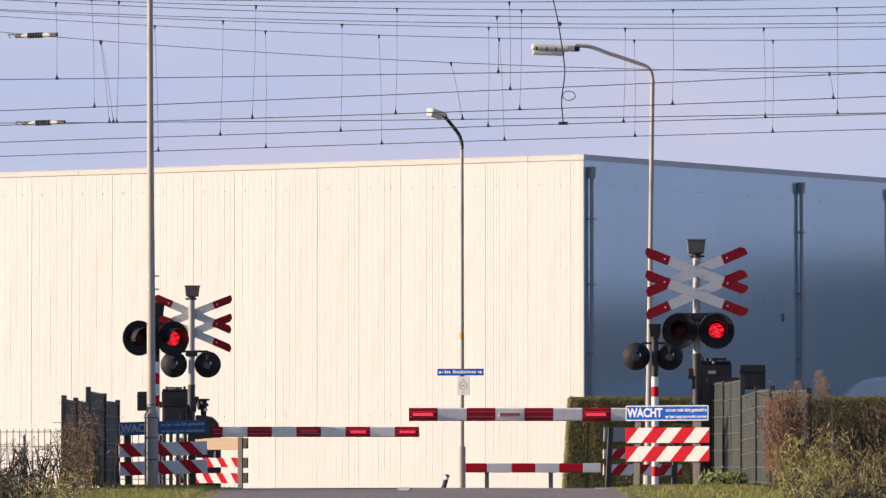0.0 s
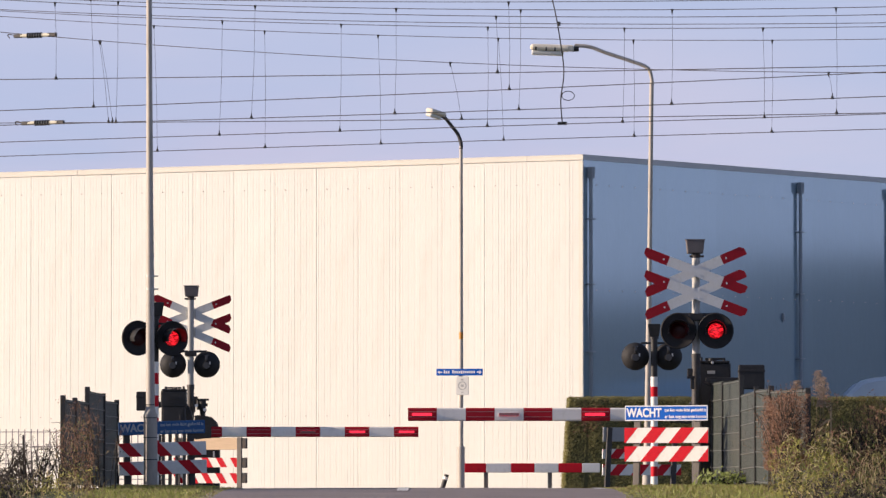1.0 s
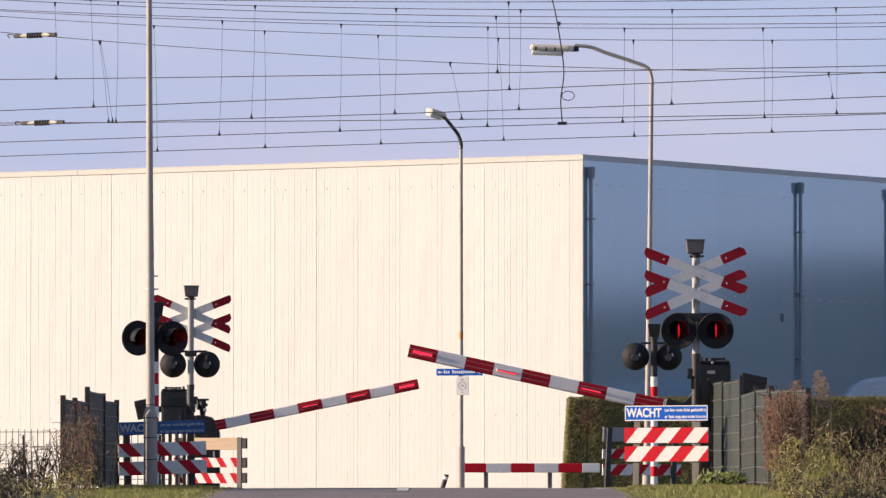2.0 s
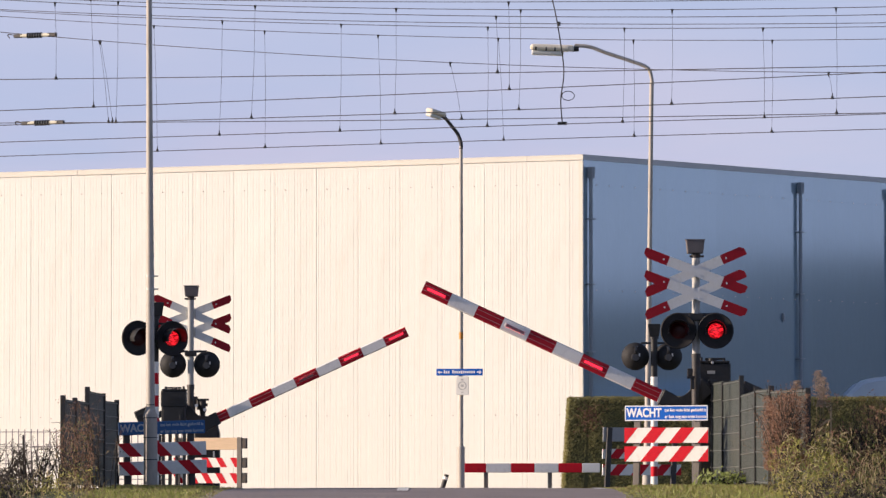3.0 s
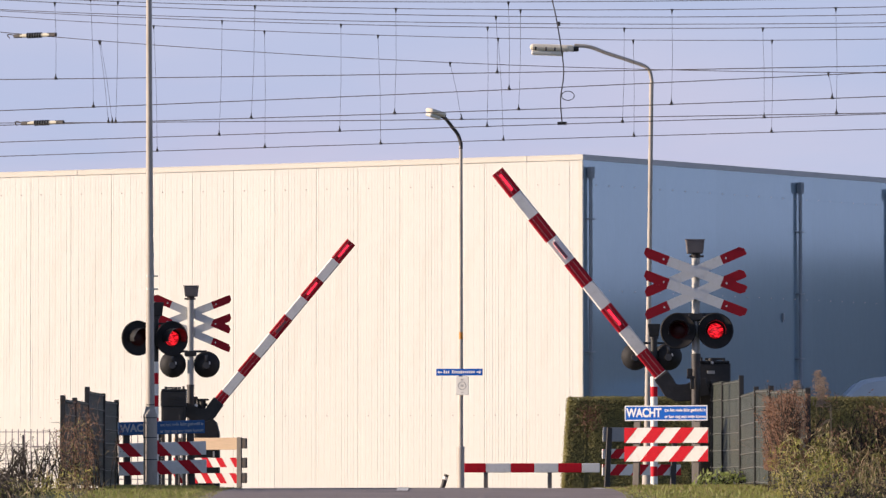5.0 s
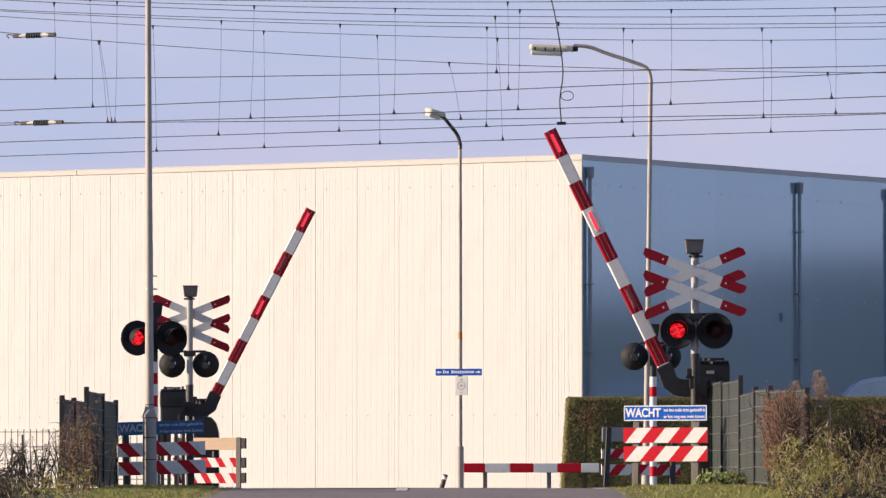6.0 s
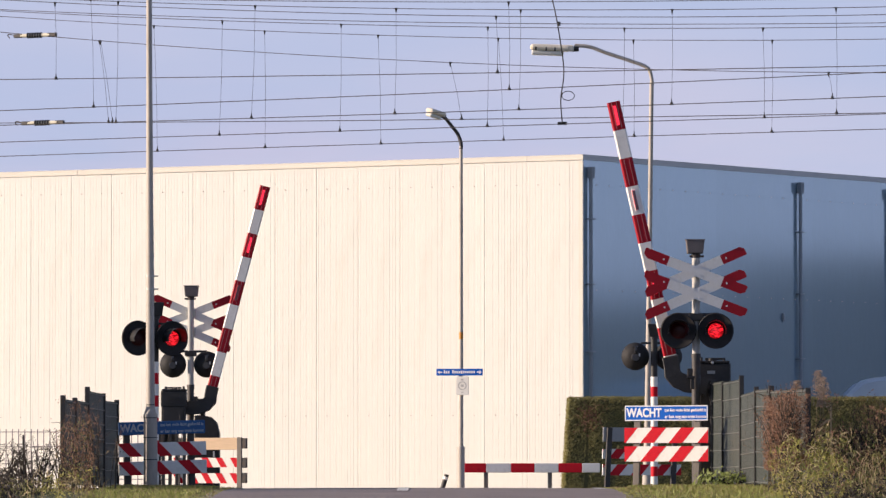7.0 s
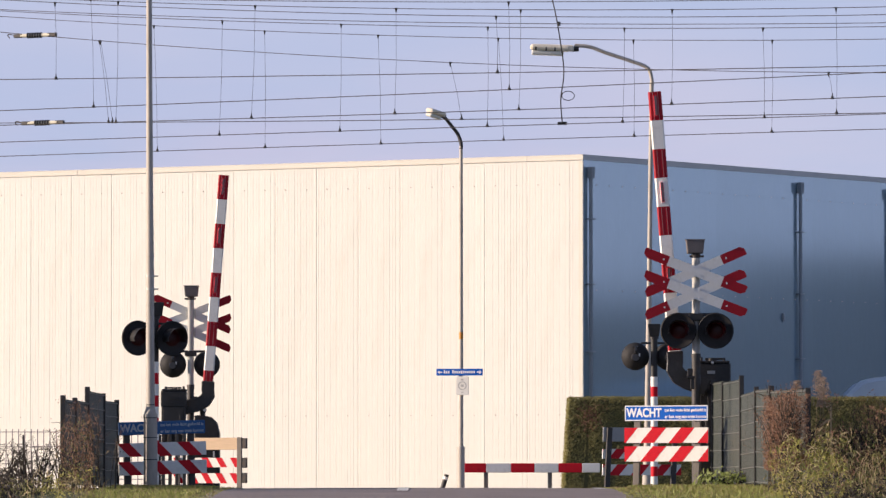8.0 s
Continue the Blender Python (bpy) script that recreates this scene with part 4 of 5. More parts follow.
# ---------- van ----------
def build_van():
    t = thing("delivery_van", pose(9.72, 146.0, 0) @ Matrix.Scale(1.07, 4), "white van parked behind the hedge", "van")
    o = [(-0.95, 0.35), (-0.95, 1.25), (-0.62, 1.52), (-0.30, 2.10), (0.05, 2.42), (0.45, 2.50), (3.6, 2.46), (3.75, 2.2), (3.8, 0.4)]
    bm = prism(bmesh.new(), o, -0.95, 0.95)
    bmesh.ops.bevel(bm, geom=[ed for ed in bm.edges], offset=0.09, segments=3, affect="EDGES")
    smooth(part("body", bm, M_VAN, t, "white painted van body"), 70)
    o = [(-0.50, 1.42), (-0.30, 1.80), (-0.18, 1.92), (0.62, 1.92), (0.62, 1.40)]
    part("side_window", prism(bmesh.new(), o, -0.965, -0.90), M_VANGLASS, t, "dark side window")
    for x in (-0.15, 2.7):
        for y in (-0.85, 0.85):
            bm = lathe(bmesh.new(), [(0.0, -0.1), (0.2, -0.1), (0.33, -0.09), (0.34, 0.0), (0.33, 0.09), (0.2, 0.1), (0.0, 0.1)], 24)
            w = smooth(part("wheel", bm, M_TYRE, t, "black tyre"))
            w.location = (x, y, 0.34)


build_van()



def relay_cabinet():
    t = thing("relay_cabinet", pose(-3.95, 104.2, 0), "small black rounded steel cabinet beside the far barrier", "cabinet")
    o = [(-0.21, 0), (0.21, 0), (0.21, 0.95), (0.17, 1.12), (0.08, 1.22), (-0.05, 1.25), (-0.21, 1.25)]
    bm = prism(bmesh.new(), o, -0.2, 0.2)
    bmesh.ops.bevel(bm, geom=list(bm.edges), offset=0.012, segments=1, affect="EDGES")
    part("body", bm, M_BLACK, t)
    part("door", box(bmesh.new(), (0, -0.207, 0.55), (0.34, 0.012, 0.85), 0.004), M_BLACK, t)
    part("door_handle", box(bmesh.new(), (0.12, -0.222, 0.6), (0.03, 0.02, 0.10), 0.004), M_BOLT, t)


relay_cabinet()

# unseen walls, added only to mirror as darkness in the right warehouse wall
M_REFLECTION_WALL = material("dark_reflection_wall", (0.018, 0.026, 0.042), 0.9, 0, 0.3, 0.3, 8, 0.3)
for name, mid, wide, high in (("reflection_wall_1", -17.0, 43.0, 6.2), ("reflection_wall_2", 24.6, 40.0, 7.6)):
    reflected = part(name, box(bmesh.new(), (0, 0, high / 2), (wide, 1.0, high)), M_REFLECTION_WALL)
    reflected.matrix_basis = pose(60.0 - 0.31 * mid, 160.3 + 0.95 * mid, 0, 0, 0, 108)
    tagged(reflected, "unseen dark wall added to darken the warehouse's reflections", "wall", kind="structure")


# ---------- fences ----------
def slat_fence(name_label, posts, mat, group):
    """Panels of upright slats with pale rods between square posts; posts: (x, y, ground, height)."""
    t = thing("slatted_fence", pose(posts[0][0], posts[0][1], 0), name_label, "fence", group)
    base = Vector((posts[0][0], posts[0][1], 0))
    slat_me = {}
    for i, (x, y, g, h, ph) in enumerate(posts):
        bm = box(bmesh.new(), (0, 0, (h + 0.03) / 2), (0.06, 0.06, h + 0.03), 0.006)
        p = part("post", bm, M_FENCEPOST, t)
        p.location = Vector((x, y, g)) - base
    for (x0, y0, g0, h0, p0), (x1, y1, g1, h1, p1) in zip(posts, posts[1:]):
        a, b = Vector((x0, y0, g0)) - base, Vector((x1, y1, g1)) - base
        d = b - a
        flat = Vector((d.x, d.y, 0))
        n = max(6, int(flat.length / 0.055))
        ang = math.atan2(d.y, d.x)
        key = round(p0, 3)
        if key not in slat_me:
            bm = box(bmesh.new(), (0, 0, p0 / 2), (0.046, 0.012, p0))
            me = bpy.data.meshes.new("slat")
            bm.to_mesh(me)
            bm.free()
            me.materials.append(mat)
            slat_me[key] = me
        for k in range(n):
            q = a + d * ((k + 0.5) / n)
            s = new("slat", slat_me[key])
            s.parent, s.location, s.rotation_euler = t, q + Vector((0, 0, 0.04)), (0, 0, ang)
        for z in [0.06 + (p0 - 0.04) * j / 6 for j in range(7)]:
            side = Vector((d.y, -d.x, 0)).normalized() * 0.014
            for s in (1, -1):
                bm = rod(bmesh.new(), a + side * s + Vector((0, 0, z)), b + side * s + Vector((0, 0, z)), 0.006, seg=6)
                part("rod", bm, M_ROD, t)
    return t


slat_fence("grey-green slatted fence panels between dark posts", [
    (3.39, 79.5, 0.0, 1.35, 1.32), (3.42, 78.6, 0.0, 1.35, 1.30), (3.49, 77.3, 0.0, 1.30, 1.28), (3.61, 75.2, 0.0, 1.34, 1.09),
    (3.69, 73.2, 0.02, 1.15, 1.10), (3.77, 71.4, 0.0, 1.15, 1.08), (4.05, 69.0, -0.02, 1.10, 1.05)], M_FENCE, "fences along the road")
slat_fence("dark shaded slatted fence overgrown with dry brambles", [
    (-4.145, 79.0, 0.0, 1.10, 1.06), (-4.235, 77.5, 0.0, 1.16, 1.14), (-4.29, 75.0, 0.0, 1.20, 1.00), (-4.335, 73.2, 0.0, 1.04, 0.99),
    (-4.37, 71.5, 0.0, 1.04, 1.0)], M_FENCE, "fences along the road")


def bar_fence():
    t = thing("steel_bar_fence", pose(-9.0, 112.0, 0), "pale thin steel bar fence on low ground", "fence")
    bar = bmesh.new()
    rod(bar, (0, 0, 0), (0, 0, 1.10), 0.010, seg=6)
    me = bpy.data.meshes.new("bar")
    bar.to_mesh(me)
    bar.free()
    me.materials.append(M_BARFENCE)
    for i in range(42):
        p = new("bar", me)
        p.parent, p.location = t, (i * 0.113, 0, 0)
    for z in (0.2, 0.79, 1.05):
        part("rail", box(bmesh.new(), (2.33, 0, z), (4.7, 0.014, 0.014)), M_BARFENCE, t)
    for x in (1.45, 3.9):
        part("post", box(bmesh.new(), (x, 0.03, 0.5), (0.05, 0.05, 1.0), 0.004), M_DARKSTEEL, t)


bar_fence()


# ---------- overhead line ----------
U = Vector((math.cos(radians(28)), -math.sin(radians(28)), 0))
# depth where the wire crosses the road's axis; height, rise and bow along it
WIRES = {
    "c1": (85.94, 5.754, -0.0179, 0.00028),
    "c2": (87.3, 5.58, 0.0084, 0.00033),
    "c3": (89.43, 5.433, 0.0002, 0.00039),
    "c4": (91.67, 5.462, -0.018, 0.00044),
    "c5": (93.22, 5.431, 0.0007, -7e-05),
    "c6": (97.35, 5.452, 0.0007, -0.00019),
    "m1": (89.43, 6.922, -0.0463, 0.00204),
    "m2": (85.94, 6.561, -0.0505, 0.0024),
    "m3": (91.67, 6.897, -0.0483, 0.00173),
    "m4": (93.22, 6.957, -0.0504, 0.00204),
    "m5": (97.35, 7.102, -0.0566, 0.00235),
    "m6": (91.29, 6.284, -0.0725, 0.00263),
    "m7": (87.3, 6.857, -0.0387, 0.00151),
}
# hanger: upper wire, its place along the line, lower wire, its place along that
HANGERS = [
    ("m2", -6.3, "c1", -6.28),
    ("m7", -5.79, "c2", -5.74),
    ("m1", -5.46, "c4", -5.63),
    ("m6", -5.9, "c4", -5.76),
    ("m6", -5.88, "c4", -5.69),
    ("m5", -5.27, "c6", -5.2),
    ("m4", -3.83, "c5", -3.88),
    ("m1", -3.12, "c3", -3.18),
    ("m5", -3.22, "c6", -3.21),
    ("m4", -1.75, "c5", -1.77),
    ("m5", -1.16, "c6", -1.11),
    ("m1", -0.77, "c3", -0.79),
    ("m6", 0.12, "c4", 0.31),
    ("m4", 0.76, "c5", 0.75),
    ("m2", 0.83, "c1", 0.85),
    ("m5", 0.98, "c6", 1.07),
    ("m7", 1.04, "c2", 1.05),
    ("m1", 1.26, "c3", 1.23),
    ("m4", 3.04, "c5", 3.01),
    ("m5", 3.33, "c6", 3.34),
    ("m1", 3.67, "c3", 3.66),
    ("m4", 5.3, "c5", 5.32),
    ("m5", 5.69, "c6", 5.68),
    ("m6", 6.22, "c3", 6.15),
    ("m1", 6.21, "c4", 6.37),
]


def wire_point(w, s):
    d, z, rise, bow = WIRES[w]
    return Vector((0, d, 0)) + U * s + Vector((0, 0, z + rise * s + bow * s * s))


def build_wires():
    for w in WIRES:
        thick = 0.0062 if w[0] == "c" else 0.0052
        path = [wire_point(w, -14 + 28 * i / 24) for i in range(25)]
        o = thing("overhead_wire", Matrix(), "dark tarnished overhead contact wire" if w[0] == "c" else "dark sagging overhead carrier wire", "overhead wire", "overhead wires")
        part("strand", tube(bmesh.new(), path, thick, 6), M_WIRE, o)
    for top, s0, low, s1 in HANGERS:
        a, b = wire_point(top, s0), wire_point(low, s1)
        h = thing("wire_hanger", Matrix.Translation(b), "thin dropper wire with dark clamps between two overhead wires", "dropper", "droppers")
        d = a - b
        mid = d * 0.5 + Vector((0.012, 0, 0))
        part("strand", tube(bmesh.new(), [Vector((0, 0, 0)), mid, d], 0.0026, 6), M_WIRE, h)
        bm = rod(bmesh.new(), (0, 0, -0.010), (0, 0, 0.032), 0.029, 0.016, 10)
        rod(bm, (0, 0, 0.032), (0, 0, 0.075), 0.010, 0.006, 8)
        part("lower_clamp", bm, M_BLACK, h)
        part("upper_clamp", rod(bmesh.new(), d - Vector((0, 0, 0.060)), d + Vector((0, 0, 0.008)), 0.006, 0.021, 8), M_BLACK, h)
    # strain insulators and the slack jumper
    for w, s in (("c4", -6.93), ("m6", -7.04)):
        p = wire_point(w, s)
        t = thing("strain_insulator", Matrix.LocRotScale(p, U.to_track_quat("X", "Z"), None), "cream and black ribbed insulator in an overhead wire", "insulator", "insulators")
        part("body", rod(bmesh.new(), (-0.26, 0, 0), (0.26, 0, 0), 0.030, seg=14), M_INSULATOR, t)
        for i in range(6):
            part("shed", rod(bmesh.new(), (-0.135 + i * 0.045, 0, 0), (-0.11 + i * 0.045, 0, 0), 0.045, 0.04, 14), M_BLACK, t)
        for x in (-0.30, 0.30):
            part("fitting", box(bmesh.new(), (x, 0, 0), (0.16, 0.05, 0.06), 0.012), M_DARKSTEEL, t)
        bm = tube(bmesh.new(), bend([(-0.36, 0, 0), (-0.44, 0, 0.03), (-0.5, 0, 0.02), (-0.46, 0, -0.03)], 4), 0.008, 6)
        part("wire_tail", bm, M_WIRE, t)
    a, b = wire_point("m3", 1.92), wire_point("c5", 2.01)
    d = a - b
    t = thing("jumper_cable", Matrix.Translation(b), "slack dark jumper cable with a loop between overhead wires", "cable")
    part("strand", tube(bmesh.new(), bend([(0, 0, 0), d * 0.25 + Vector((-0.01, 0, 0)), d * 0.55 + Vector((0.05, 0, 0)), d + Vector((-0.02, 0, 0)), d + Vector((-0.11, 0, 0.42))]), 0.009, 8), M_WIRE, t)
    c = d * 0.285 + Vector((0.10, 0, 0.0))
    part("loop", tube(bmesh.new(), [c + Vector((0.093 * math.cos(q * math.pi / 12), 0.0, 0.068 * math.sin(q * math.pi / 12))) for q in range(25)], 0.006, 6), M_WIRE, t)
    part("clamp", box(bmesh.new(), (0, 0, 0.01), (0.14, 0.04, 0.045), 0.008), M_BLACK, t)
    part("upper_clamp", rod(bmesh.new(), d - Vector((0, 0, 0.03)), d + Vector((0, 0, 0.03)), 0.025, seg=8), M_BLACK, t)


build_wires()


# ---------- plants ----------
def blade_field(name, n, area, height, width, mat, label, category, seed, lean=0.35):
    rng = random.Random(seed)
    verts, faces = [], []
    for _ in range(n):
        x, y = area(rng)
        g = ground_z(x, y)
        h = height(x, y, rng)
        if h < 0.01:
            continue
        a = rng.uniform(0, math.tau)
        bx, by = rng.gauss(0, lean) * h, rng.gauss(0, lean) * h
        w = width * rng.uniform(0.6, 1.4)
        ux, uy = math.cos(a) * w, math.sin(a) * w
        b = len(verts)
        verts += [(x - ux, y - uy, g - 0.02), (x + ux, y + uy, g - 0.02),
                  (x - ux * 0.7 + bx * 0.35, y - uy * 0.7 + by * 0.35, g + h * 0.6), (x + ux * 0.7 + bx * 0.35, y + uy * 0.7 + by * 0.35, g + h * 0.6),
                  (x + bx, y + by, g + h * (1 - 0.2 * lean))]
        faces += [(b, b + 1, b + 3, b + 2), (b + 2, b + 3, b + 4)]
    return cloud_mesh(name, verts, faces, mat, None, label, category)


def verge_left(rng):
    return rng.uniform(-3.9, -2.5), rng.uniform(64.5, 77.5)


def verge_right(rng):
    return rng.uniform(1.98, 3.7), rng.uniform(64.5, 78)


blade_field("grass", 13000, verge_left, lambda x, y, r: r.uniform(0.015, 0.05) * (0.35 if x > -2.75 else 1), 0.006, M_GRASS, "short green grass on the road verge", "grass", 11)
blade_field("grass", 14000, verge_right, lambda x, y, r: r.uniform(0.015, 0.06) * (0.35 if x < 2.3 else 1), 0.006, M_GRASS, "short green grass on the road verge", "grass", 12)
blade_field("dry_grass", 2200, verge_left, lambda x, y, r: r.uniform(0.02, 0.07) * (0.5 if x > -2.75 else 1), 0.0045, M_REED, "dry blades in the verge", "grass", 13, 0.7)
blade_field("dry_grass", 2600, verge_right, lambda x, y, r: r.uniform(0.02, 0.08) * (0.5 if x < 2.3 else 1), 0.0045, M_REED, "dry blades in the verge", "grass", 14, 0.7)
blade_field("dry_grass", 240, lambda r: (r.uniform(3.62, 5.6), r.uniform(65.5, 70.5)), lambda x, y, r: r.uniform(0.15, 0.62 if x > 4.1 else 0.8), 0.005, M_REED, "tall dry straw-coloured grass beside the fence", "grass", 21, 0.5)
blade_field("dry_grass", 90, lambda r: (r.uniform(-5.9, -3.75), r.uniform(65.5, 70.5)), lambda x, y, r: r.uniform(0.06, 0.32), 0.005, M_REED, "dry grass at the foot of the fence", "grass", 24, 0.7)


def thicket(name, n, span, depth, top, mat, label, seed, size, slim=0.3, category="weeds", gap=-0.05, low=0.0):
    """Loose leaves on hidden stems, thinning out upwards; top gives the height along x."""
    rng = random.Random(seed)
    pts = []
    while len(pts) < n:
        x, y = rng.uniform(*span), rng.uniform(*depth)
        h = top(x)
        z = h * (low + (1 - low) * rng.random() ** 1.25)
        if noise.noise(Vector((x * 5 + seed, y * 1.5, z * 4))) + 0.25 * noise.noise(Vector((x * 14, seed, z * 12))) < gap + 0.22 * (z / h):
            continue
        pts.append((Vector((x, y, ground_z(x, y) + z)), (rng.uniform(-1.5, 0.1), -1, 0.5)))
    verts, faces = [], []
    for p, nrm in pts:
        nrm = (Vector(nrm) + Vector((rng.gauss(0, 0.7), rng.gauss(0, 0.7), rng.gauss(0, 0.7)))).normalized()
        u = (Vector((rng.gauss(0, 0.5), rng.gauss(0, 0.4), rng.gauss(0.5, 0.6)))).normalized()
        v = nrm.cross(u).normalized()
        q = size * rng.uniform(0.5, 1.6)
        droop = Vector((0, 0, -q * 0.25))
        b = len(verts)
        verts += [tuple(p - u * q), tuple(p + v * q * slim), tuple(p + u * q + droop), tuple(p - v * q * slim)]
        faces.append((b, b + 1, b + 2, b + 3))
    return cloud_mesh(name, verts, faces, mat, None, label, category)


def right_top(x):
    rise = 0.52 + 0.16 * min(1, max(0, (x - 3.5) / 0.5)) - 0.14 * min(1, max(0, (x - 4.2) / 0.3))
    return rise + 0.30 * noise.noise(Vector((x * 3.9, 1, 0)))


def left_top(x):
    return (0.30 if x < -4.45 else 0.34) + 0.14 * noise.noise(Vector((x * 4.1, 7, 0)))


# near-black leaves fill the gaps behind as shade
thicket("weeds", 800, (3.95, 5.6), (69.2, 70.6), right_top, M_TWIG_SHADE, "dark leaves as painted shade in the gaps behind the weeds", 40, 0.026)
thicket("weeds", 2900, (3.62, 5.6), (66.0, 70.0), right_top, M_WEED, "olive weeds and leaves beside the fence", 41, 0.024, 0.22)
thicket("weeds", 1700, (3.55, 5.6), (65.6, 69.5), lambda x: right_top(x) * 1.15, M_REED, "straw-coloured dry leaves among the weeds", 42, 0.036, 0.10)
thicket("weeds", 420, (3.60, 5.6), (65.4, 68.5), lambda x: right_top(x) * 1.2, M_STRAW, "bleached drooping blades among the weeds", 54, 0.048, 0.075, gap=-0.2)
thicket("weeds", 150, (-5.9, -4.0), (65.4, 68.5), lambda x: left_top(x) * 0.9, M_STRAW, "bleached drooping blades at the foot of the dark fence", 55, 0.048, 0.07, gap=-0.2)
# dark leaves added in front to shade the foot of the weeds
thicket("weeds", 2600, (3.62, 5.6), (65.4, 66.4), lambda x: right_top(x) * 0.45, M_TWIG_SHADE, "dark leaves as painted shade low among the weeds", 56, 0.020, gap=0.0)
thicket("weeds", 3800, (4.08, 5.6), (67.0, 70.0), lambda x: right_top(x) * 1.6, M_RUSSET, "brown dead leaves among the weeds", 43, 0.014)
thicket("weeds", 1900, (3.55, 4.3), (65.5, 68.4), lambda x: right_top(x) * 1.0, M_YELLOWING, "yellowing leaves among the weeds", 44, 0.025, 0.14)
thicket("weeds", 500, (3.62, 5.6), (65.5, 68), lambda x: right_top(x) * 0.6, M_NETTLE, "fresh green leaves among the weeds", 39, 0.026, 0.2)
thicket("weeds", 1500, (-5.9, -4.3), (65.5, 70.5), lambda x: left_top(x) * 0.6, M_WEED, "olive weeds at the foot of the dark fence", 45, 0.022)
# the backlit darkness of these weeds is in the leaf colour
thicket("weeds", 6300, (-5.9, -4.4), (66, 70.5), lambda x: left_top(x) * 0.9, M_TWIG_SHADE, "dark leaves on bare twigs, backlit shade in their colour", 46, 0.024)
thicket("weeds", 160, (-4.4, -3.75), (65.5, 70.5), lambda x: left_top(x) * 1.3, M_REED, "straw-coloured dry leaves before the fence", 47, 0.040, 0.10)
thicket("weeds", 330, (-4.3, -3.8), (65.5, 69.5), lambda x: 0.30, M_YELLOWING, "yellowing leaves at the foot of the dark fence", 49, 0.022, 0.2)
thicket("weeds", 2600, (-4.34, -3.94), (69.6, 71.2), lambda x: 0.98 + 0.1 * noise.noise(Vector((x * 9, 0, 0))), M_RUSSET, "russet bramble leaves on the dark fence", 48, 0.011)
thicket("weeds", 700, (-4.34, -3.94), (69.4, 70.8), lambda x: 0.80, M_WEED, "olive bramble leaves on the dark fence", 52, 0.012)
thicket("weeds", 12500, (3.545, 4.03), (68.1, 69.0), lambda x: 1.10 + 0.06 * noise.noise(Vector((x * 9, 2, 0))), M_RUSSET, "dense russet bramble hanging over the fence", 51, 0.0105, gap=-0.42, low=0.25)


def shrub(m, label, seed, stems, spread, height, leaf_mat, leaf_n, leaf_size, twig_mat=M_TWIG_SHADE, category="shrub"):
    rng = random.Random(seed)
    t = thing("shrub", m, label, category)
    bm = bmesh.new()
    pts = []
    for _ in range(stems):
        x, y = rng.gauss(0, spread[0] * 0.5), rng.gauss(0, spread[1] * 0.5)
        h = height * rng.uniform(0.6, 1.05)
        bx, by = rng.gauss(0, 0.10), rng.gauss(0, 0.08)
        path = [Vector((x, y, -0.03)), Vector((x + bx * 0.3, y + by * 0.3, h * 0.4)), Vector((x + bx * 0.8, y + by, h * 0.75)), Vector((x + bx * 1.4, y + by * 1.5, h))]
        k = 1.5 if leaf_mat == M_TWIG_SHADE else 1.0
        tube(bm, path, [0.006 * k, 0.005 * k, 0.004 * k, 0.002 * k], 5)
        for _ in range(4):
            q = path[1].lerp(path[3], rng.random())
            e = q + Vector((rng.gauss(0, 0.09), rng.gauss(0, 0.07), rng.uniform(0.0, 0.13)))
            tube(bm, [q, (q + e) / 2 + Vector((0, 0, 0.015)), e], [0.003, 0.0025, 0.0015], 4)
            pts += [(q.lerp(e, rng.random()), (0, -1, 0.5)) for _ in range(2)]
        pts += [(path[0].lerp(path[3], rng.uniform(0.25, 1)) + Vector((rng.gauss(0, 0.03), rng.gauss(0, 0.03), 0)), (-1, -0.8, 0.5)) for _ in range(6)]
    tagged(part("undergrowth", bm, twig_mat, t, "thin dry stems"), kind="stuff")
    chosen = [(rng.choice(pts)[0] + Vector((rng.gauss(0, 0.03), rng.gauss(0, 0.03), rng.gauss(0, 0.03))), (-1, -0.8, 0.5)) for _ in range(leaf_n)]
    v, f = leaf_quads(chosen, leaf_size, rng, 1.0)
    cloud_mesh("leaves", v, f, leaf_mat, t, "small leaves")
    return t


shrub(pose(3.79, 68.5, -0.04), "russet bramble shrub growing over the fence", 31, 90, (0.15, 0.4), 1.13, M_RUSSET, 7000, 0.0095)
shrub(pose(4.55, 70.2, 0), "brown and olive dry shrub among tall grass", 32, 60, (0.6, 0.5), 0.74, M_WEED, 3000, 0.012)
shrub(pose(4.95, 69.9, 0), "russet dry shrub among tall grass", 35, 50, (0.3, 0.5), 0.98, M_RUSSET, 2200, 0.010)
shrub(pose(3.46, 74.6, 0), "low fresh green leafy weed by the fence", 33, 30, (0.36, 0.3), 0.17, M_NETTLE, 420, 0.034)
shrub(pose(-4.16, 71.0, 0), "dry bramble climbing the dark fence", 34, 16, (0.28, 0.4), 0.95, M_RUSSET, 900, 0.0095)
shrub(pose(-4.85, 70.8, 0), "dark dry weeds with bare twigs", 37, 70, (0.9, 0.4), 0.52, M_TWIG_SHADE, 2600, 0.010)


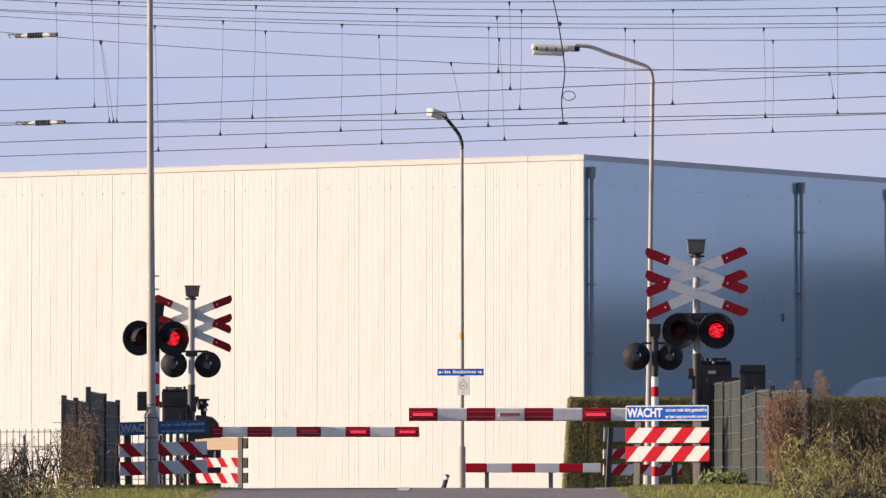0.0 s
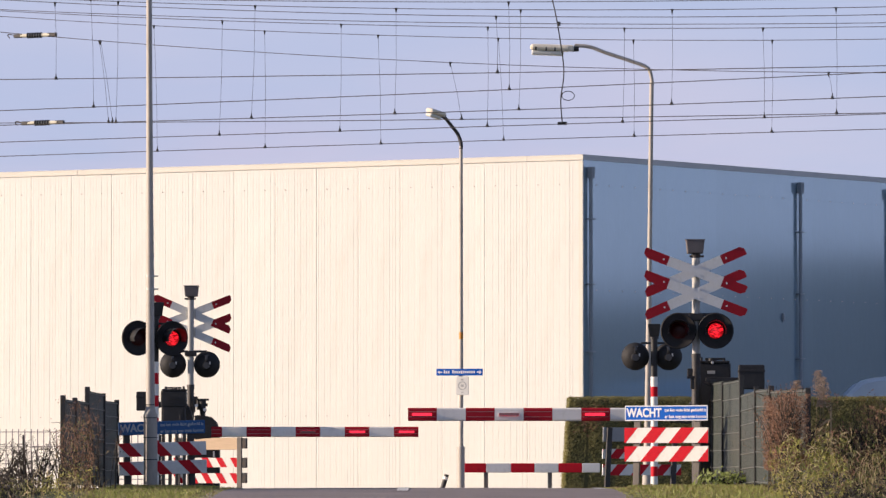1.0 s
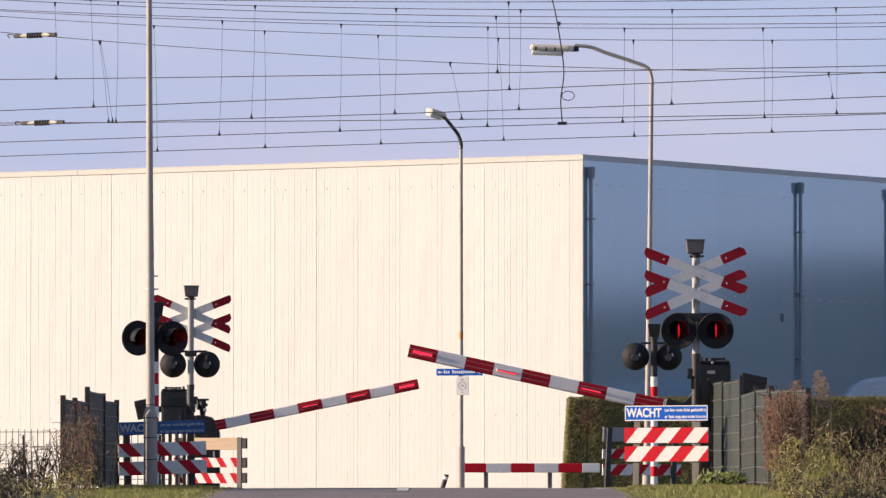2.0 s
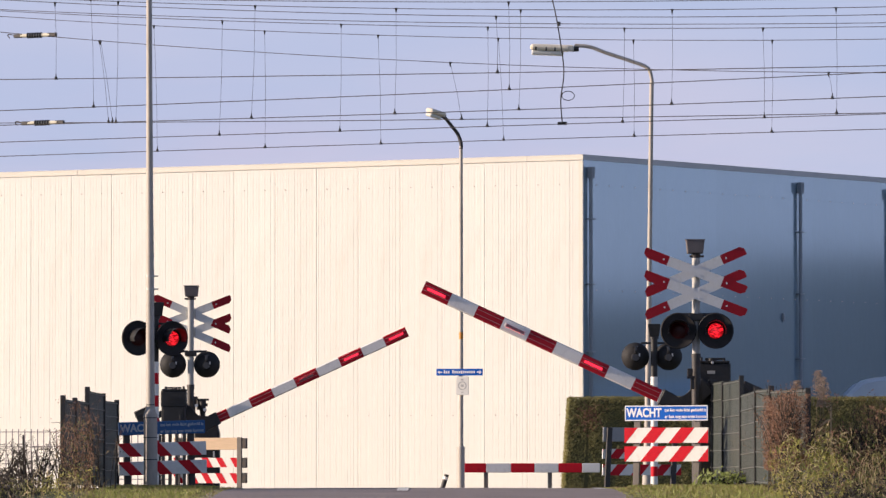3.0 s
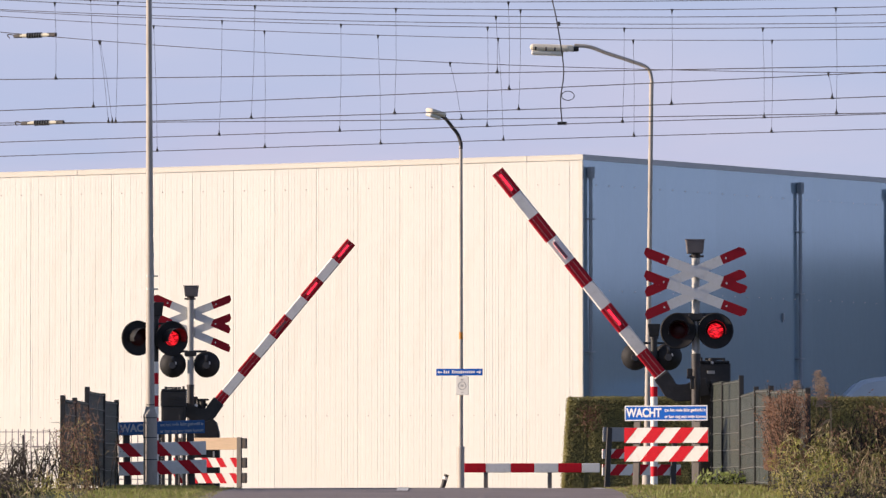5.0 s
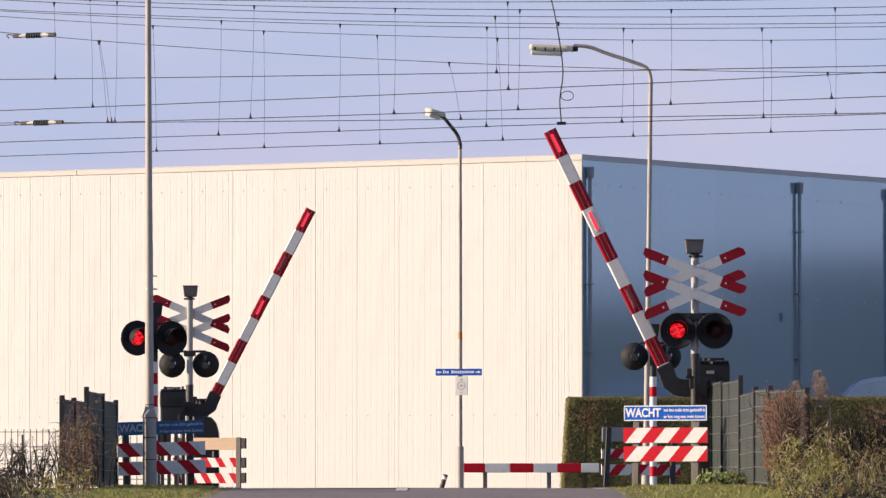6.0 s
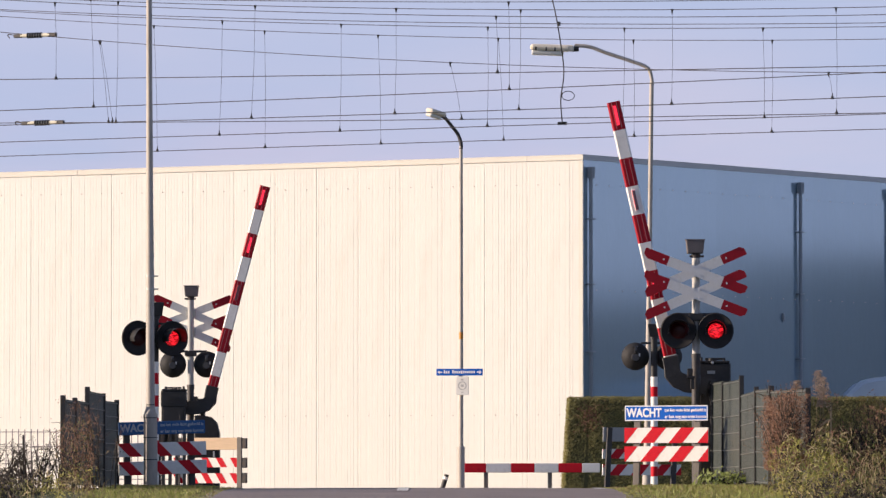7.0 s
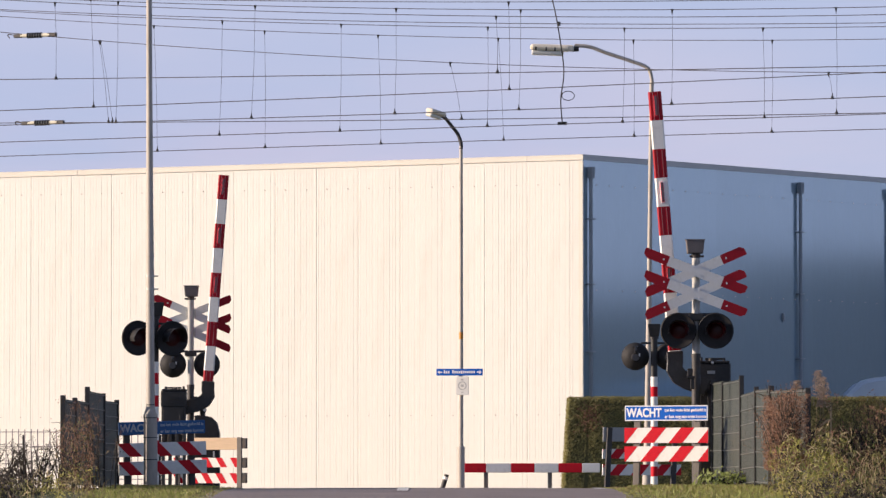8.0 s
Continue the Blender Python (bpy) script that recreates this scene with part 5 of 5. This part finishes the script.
def plume(x, y, h, seed):
    rng = random.Random(seed)
    t = thing("reed_stalk", pose(x, y, -0.02), "tall dry reed stalk with a fluffy plume", "reed", "reed stalks")
    bend_x = rng.uniform(-0.05, 0.05)
    part("stalk", tube(bmesh.new(), [(0, 0, 0), (bend_x * 0.3, 0, h * 0.5), (bend_x, 0, h)], [0.006, 0.005, 0.003], 6), M_REED, t)
    pts = [(Vector((bend_x + rng.gauss(0, 0.045) * (1 - 0.6 * k), rng.gauss(0, 0.02), h - 0.14 + 0.24 * k)), (0, -1, 0)) for k in [rng.random() for _ in range(420)]]
    v, f = leaf_quads(pts, 0.0105, rng, 0.6)
    tagged(cloud_mesh("plume", v, f, M_PLUME, t), "grey-brown fluffy reed plume", kind="stuff")


for i, (x, h) in enumerate(((4.00, 1.14), (4.05, 1.04), (4.22, 1.26), (4.29, 1.18), (4.25, 1.08))):
    plume(x, 70.3 + 0.2 * (i % 3), h, 50 + i)


def broken_reed():
    t = thing("reed_stalk", pose(4.30, 69.0, -0.02), "bleached broken reed stalk with a snapped blade", "reed", "reed stalks")
    part("stalk", tube(bmesh.new(), [(0, 0, 0), (0.01, 0, 0.5), (0, 0, 0.95)], [0.009, 0.011, 0.010], 6), M_STRAW, t)
    bm = tube(bmesh.new(), [(-0.13, 0, 0.70), (-0.04, -0.01, 0.765), (0.03, -0.01, 0.79)], [0.006, 0.016, 0.006], 6, 0.3)
    part("blade", bm, M_STRAW, t, "snapped bleached blade")


broken_reed()


# ---------- what moves ----------
def swing(ob, home, axis, base, spans, end):
    """A lamp insert turns its lit face out for each span of time, and its dark face for the rest."""
    def at(angle):
        return pose(*home, *((angle + base, 0, 0) if axis == "x" else (0, 0, angle + base)))

    step = 1.0 / FPS
    rows, now = [], 0.0
    lit = bool(spans) and spans[0][0] <= 0.0
    rows.append((0.0, at(0 if lit else 170)))
    for on, off in spans:
        if on > 0.0:
            rows += [(on - 2 * step, at(170)), (on - step, at(85)), (on, at(0))]
        rows += [(off, at(0)), (off + step, at(85)), (off + 2 * step, at(170))]
    rows.append((end, at(170)))
    walk(ob, rows)


def motions():
    near = ((0.0, 0.0), (1.15, 0.0), (1.5, 4.54), (3.0, 24.78), (3.5, 31.56), (4.0, 38.24), (4.5, 44.82), (6.0, 64.24), (6.5, 70.7), (7.0, 77.48), (7.5, 83.82), (7.7, 85.24), (8.0, 85.64))
    far = ((0.0, 0.0), (1.15, 0.0), (1.5, 4.14), (3.0, 24.56), (3.5, 31.24), (4.0, 37.82), (4.5, 44.1), (6.0, 62.7), (6.5, 68.98), (7.0, 75.34), (7.5, 80.78), (8.0, 85.72))
    for (arm, piv), rows in zip(BOOMS, (near, far)):
        walk(arm, [(t, pose(*piv, 0, a, 0)) for t, a in rows])
    p = 0.653
    first = [(0.067 + p * i, 0.27 + p * i) for i in range(11)] + [(7.2, 7.40)]
    second = [(0.0, 0.034)] + [(0.333 + p * i, 0.655 + p * i) for i in range(11)] + [(7.5, 7.62)]
    for group, spans in ((ON_FIRST, first), (ON_SECOND, second), (STEADY, [(0.0, 7.62)])):
        for ob, home, axis, base in group:
            swing(ob, home, axis, base, spans, 8.0)


motions()
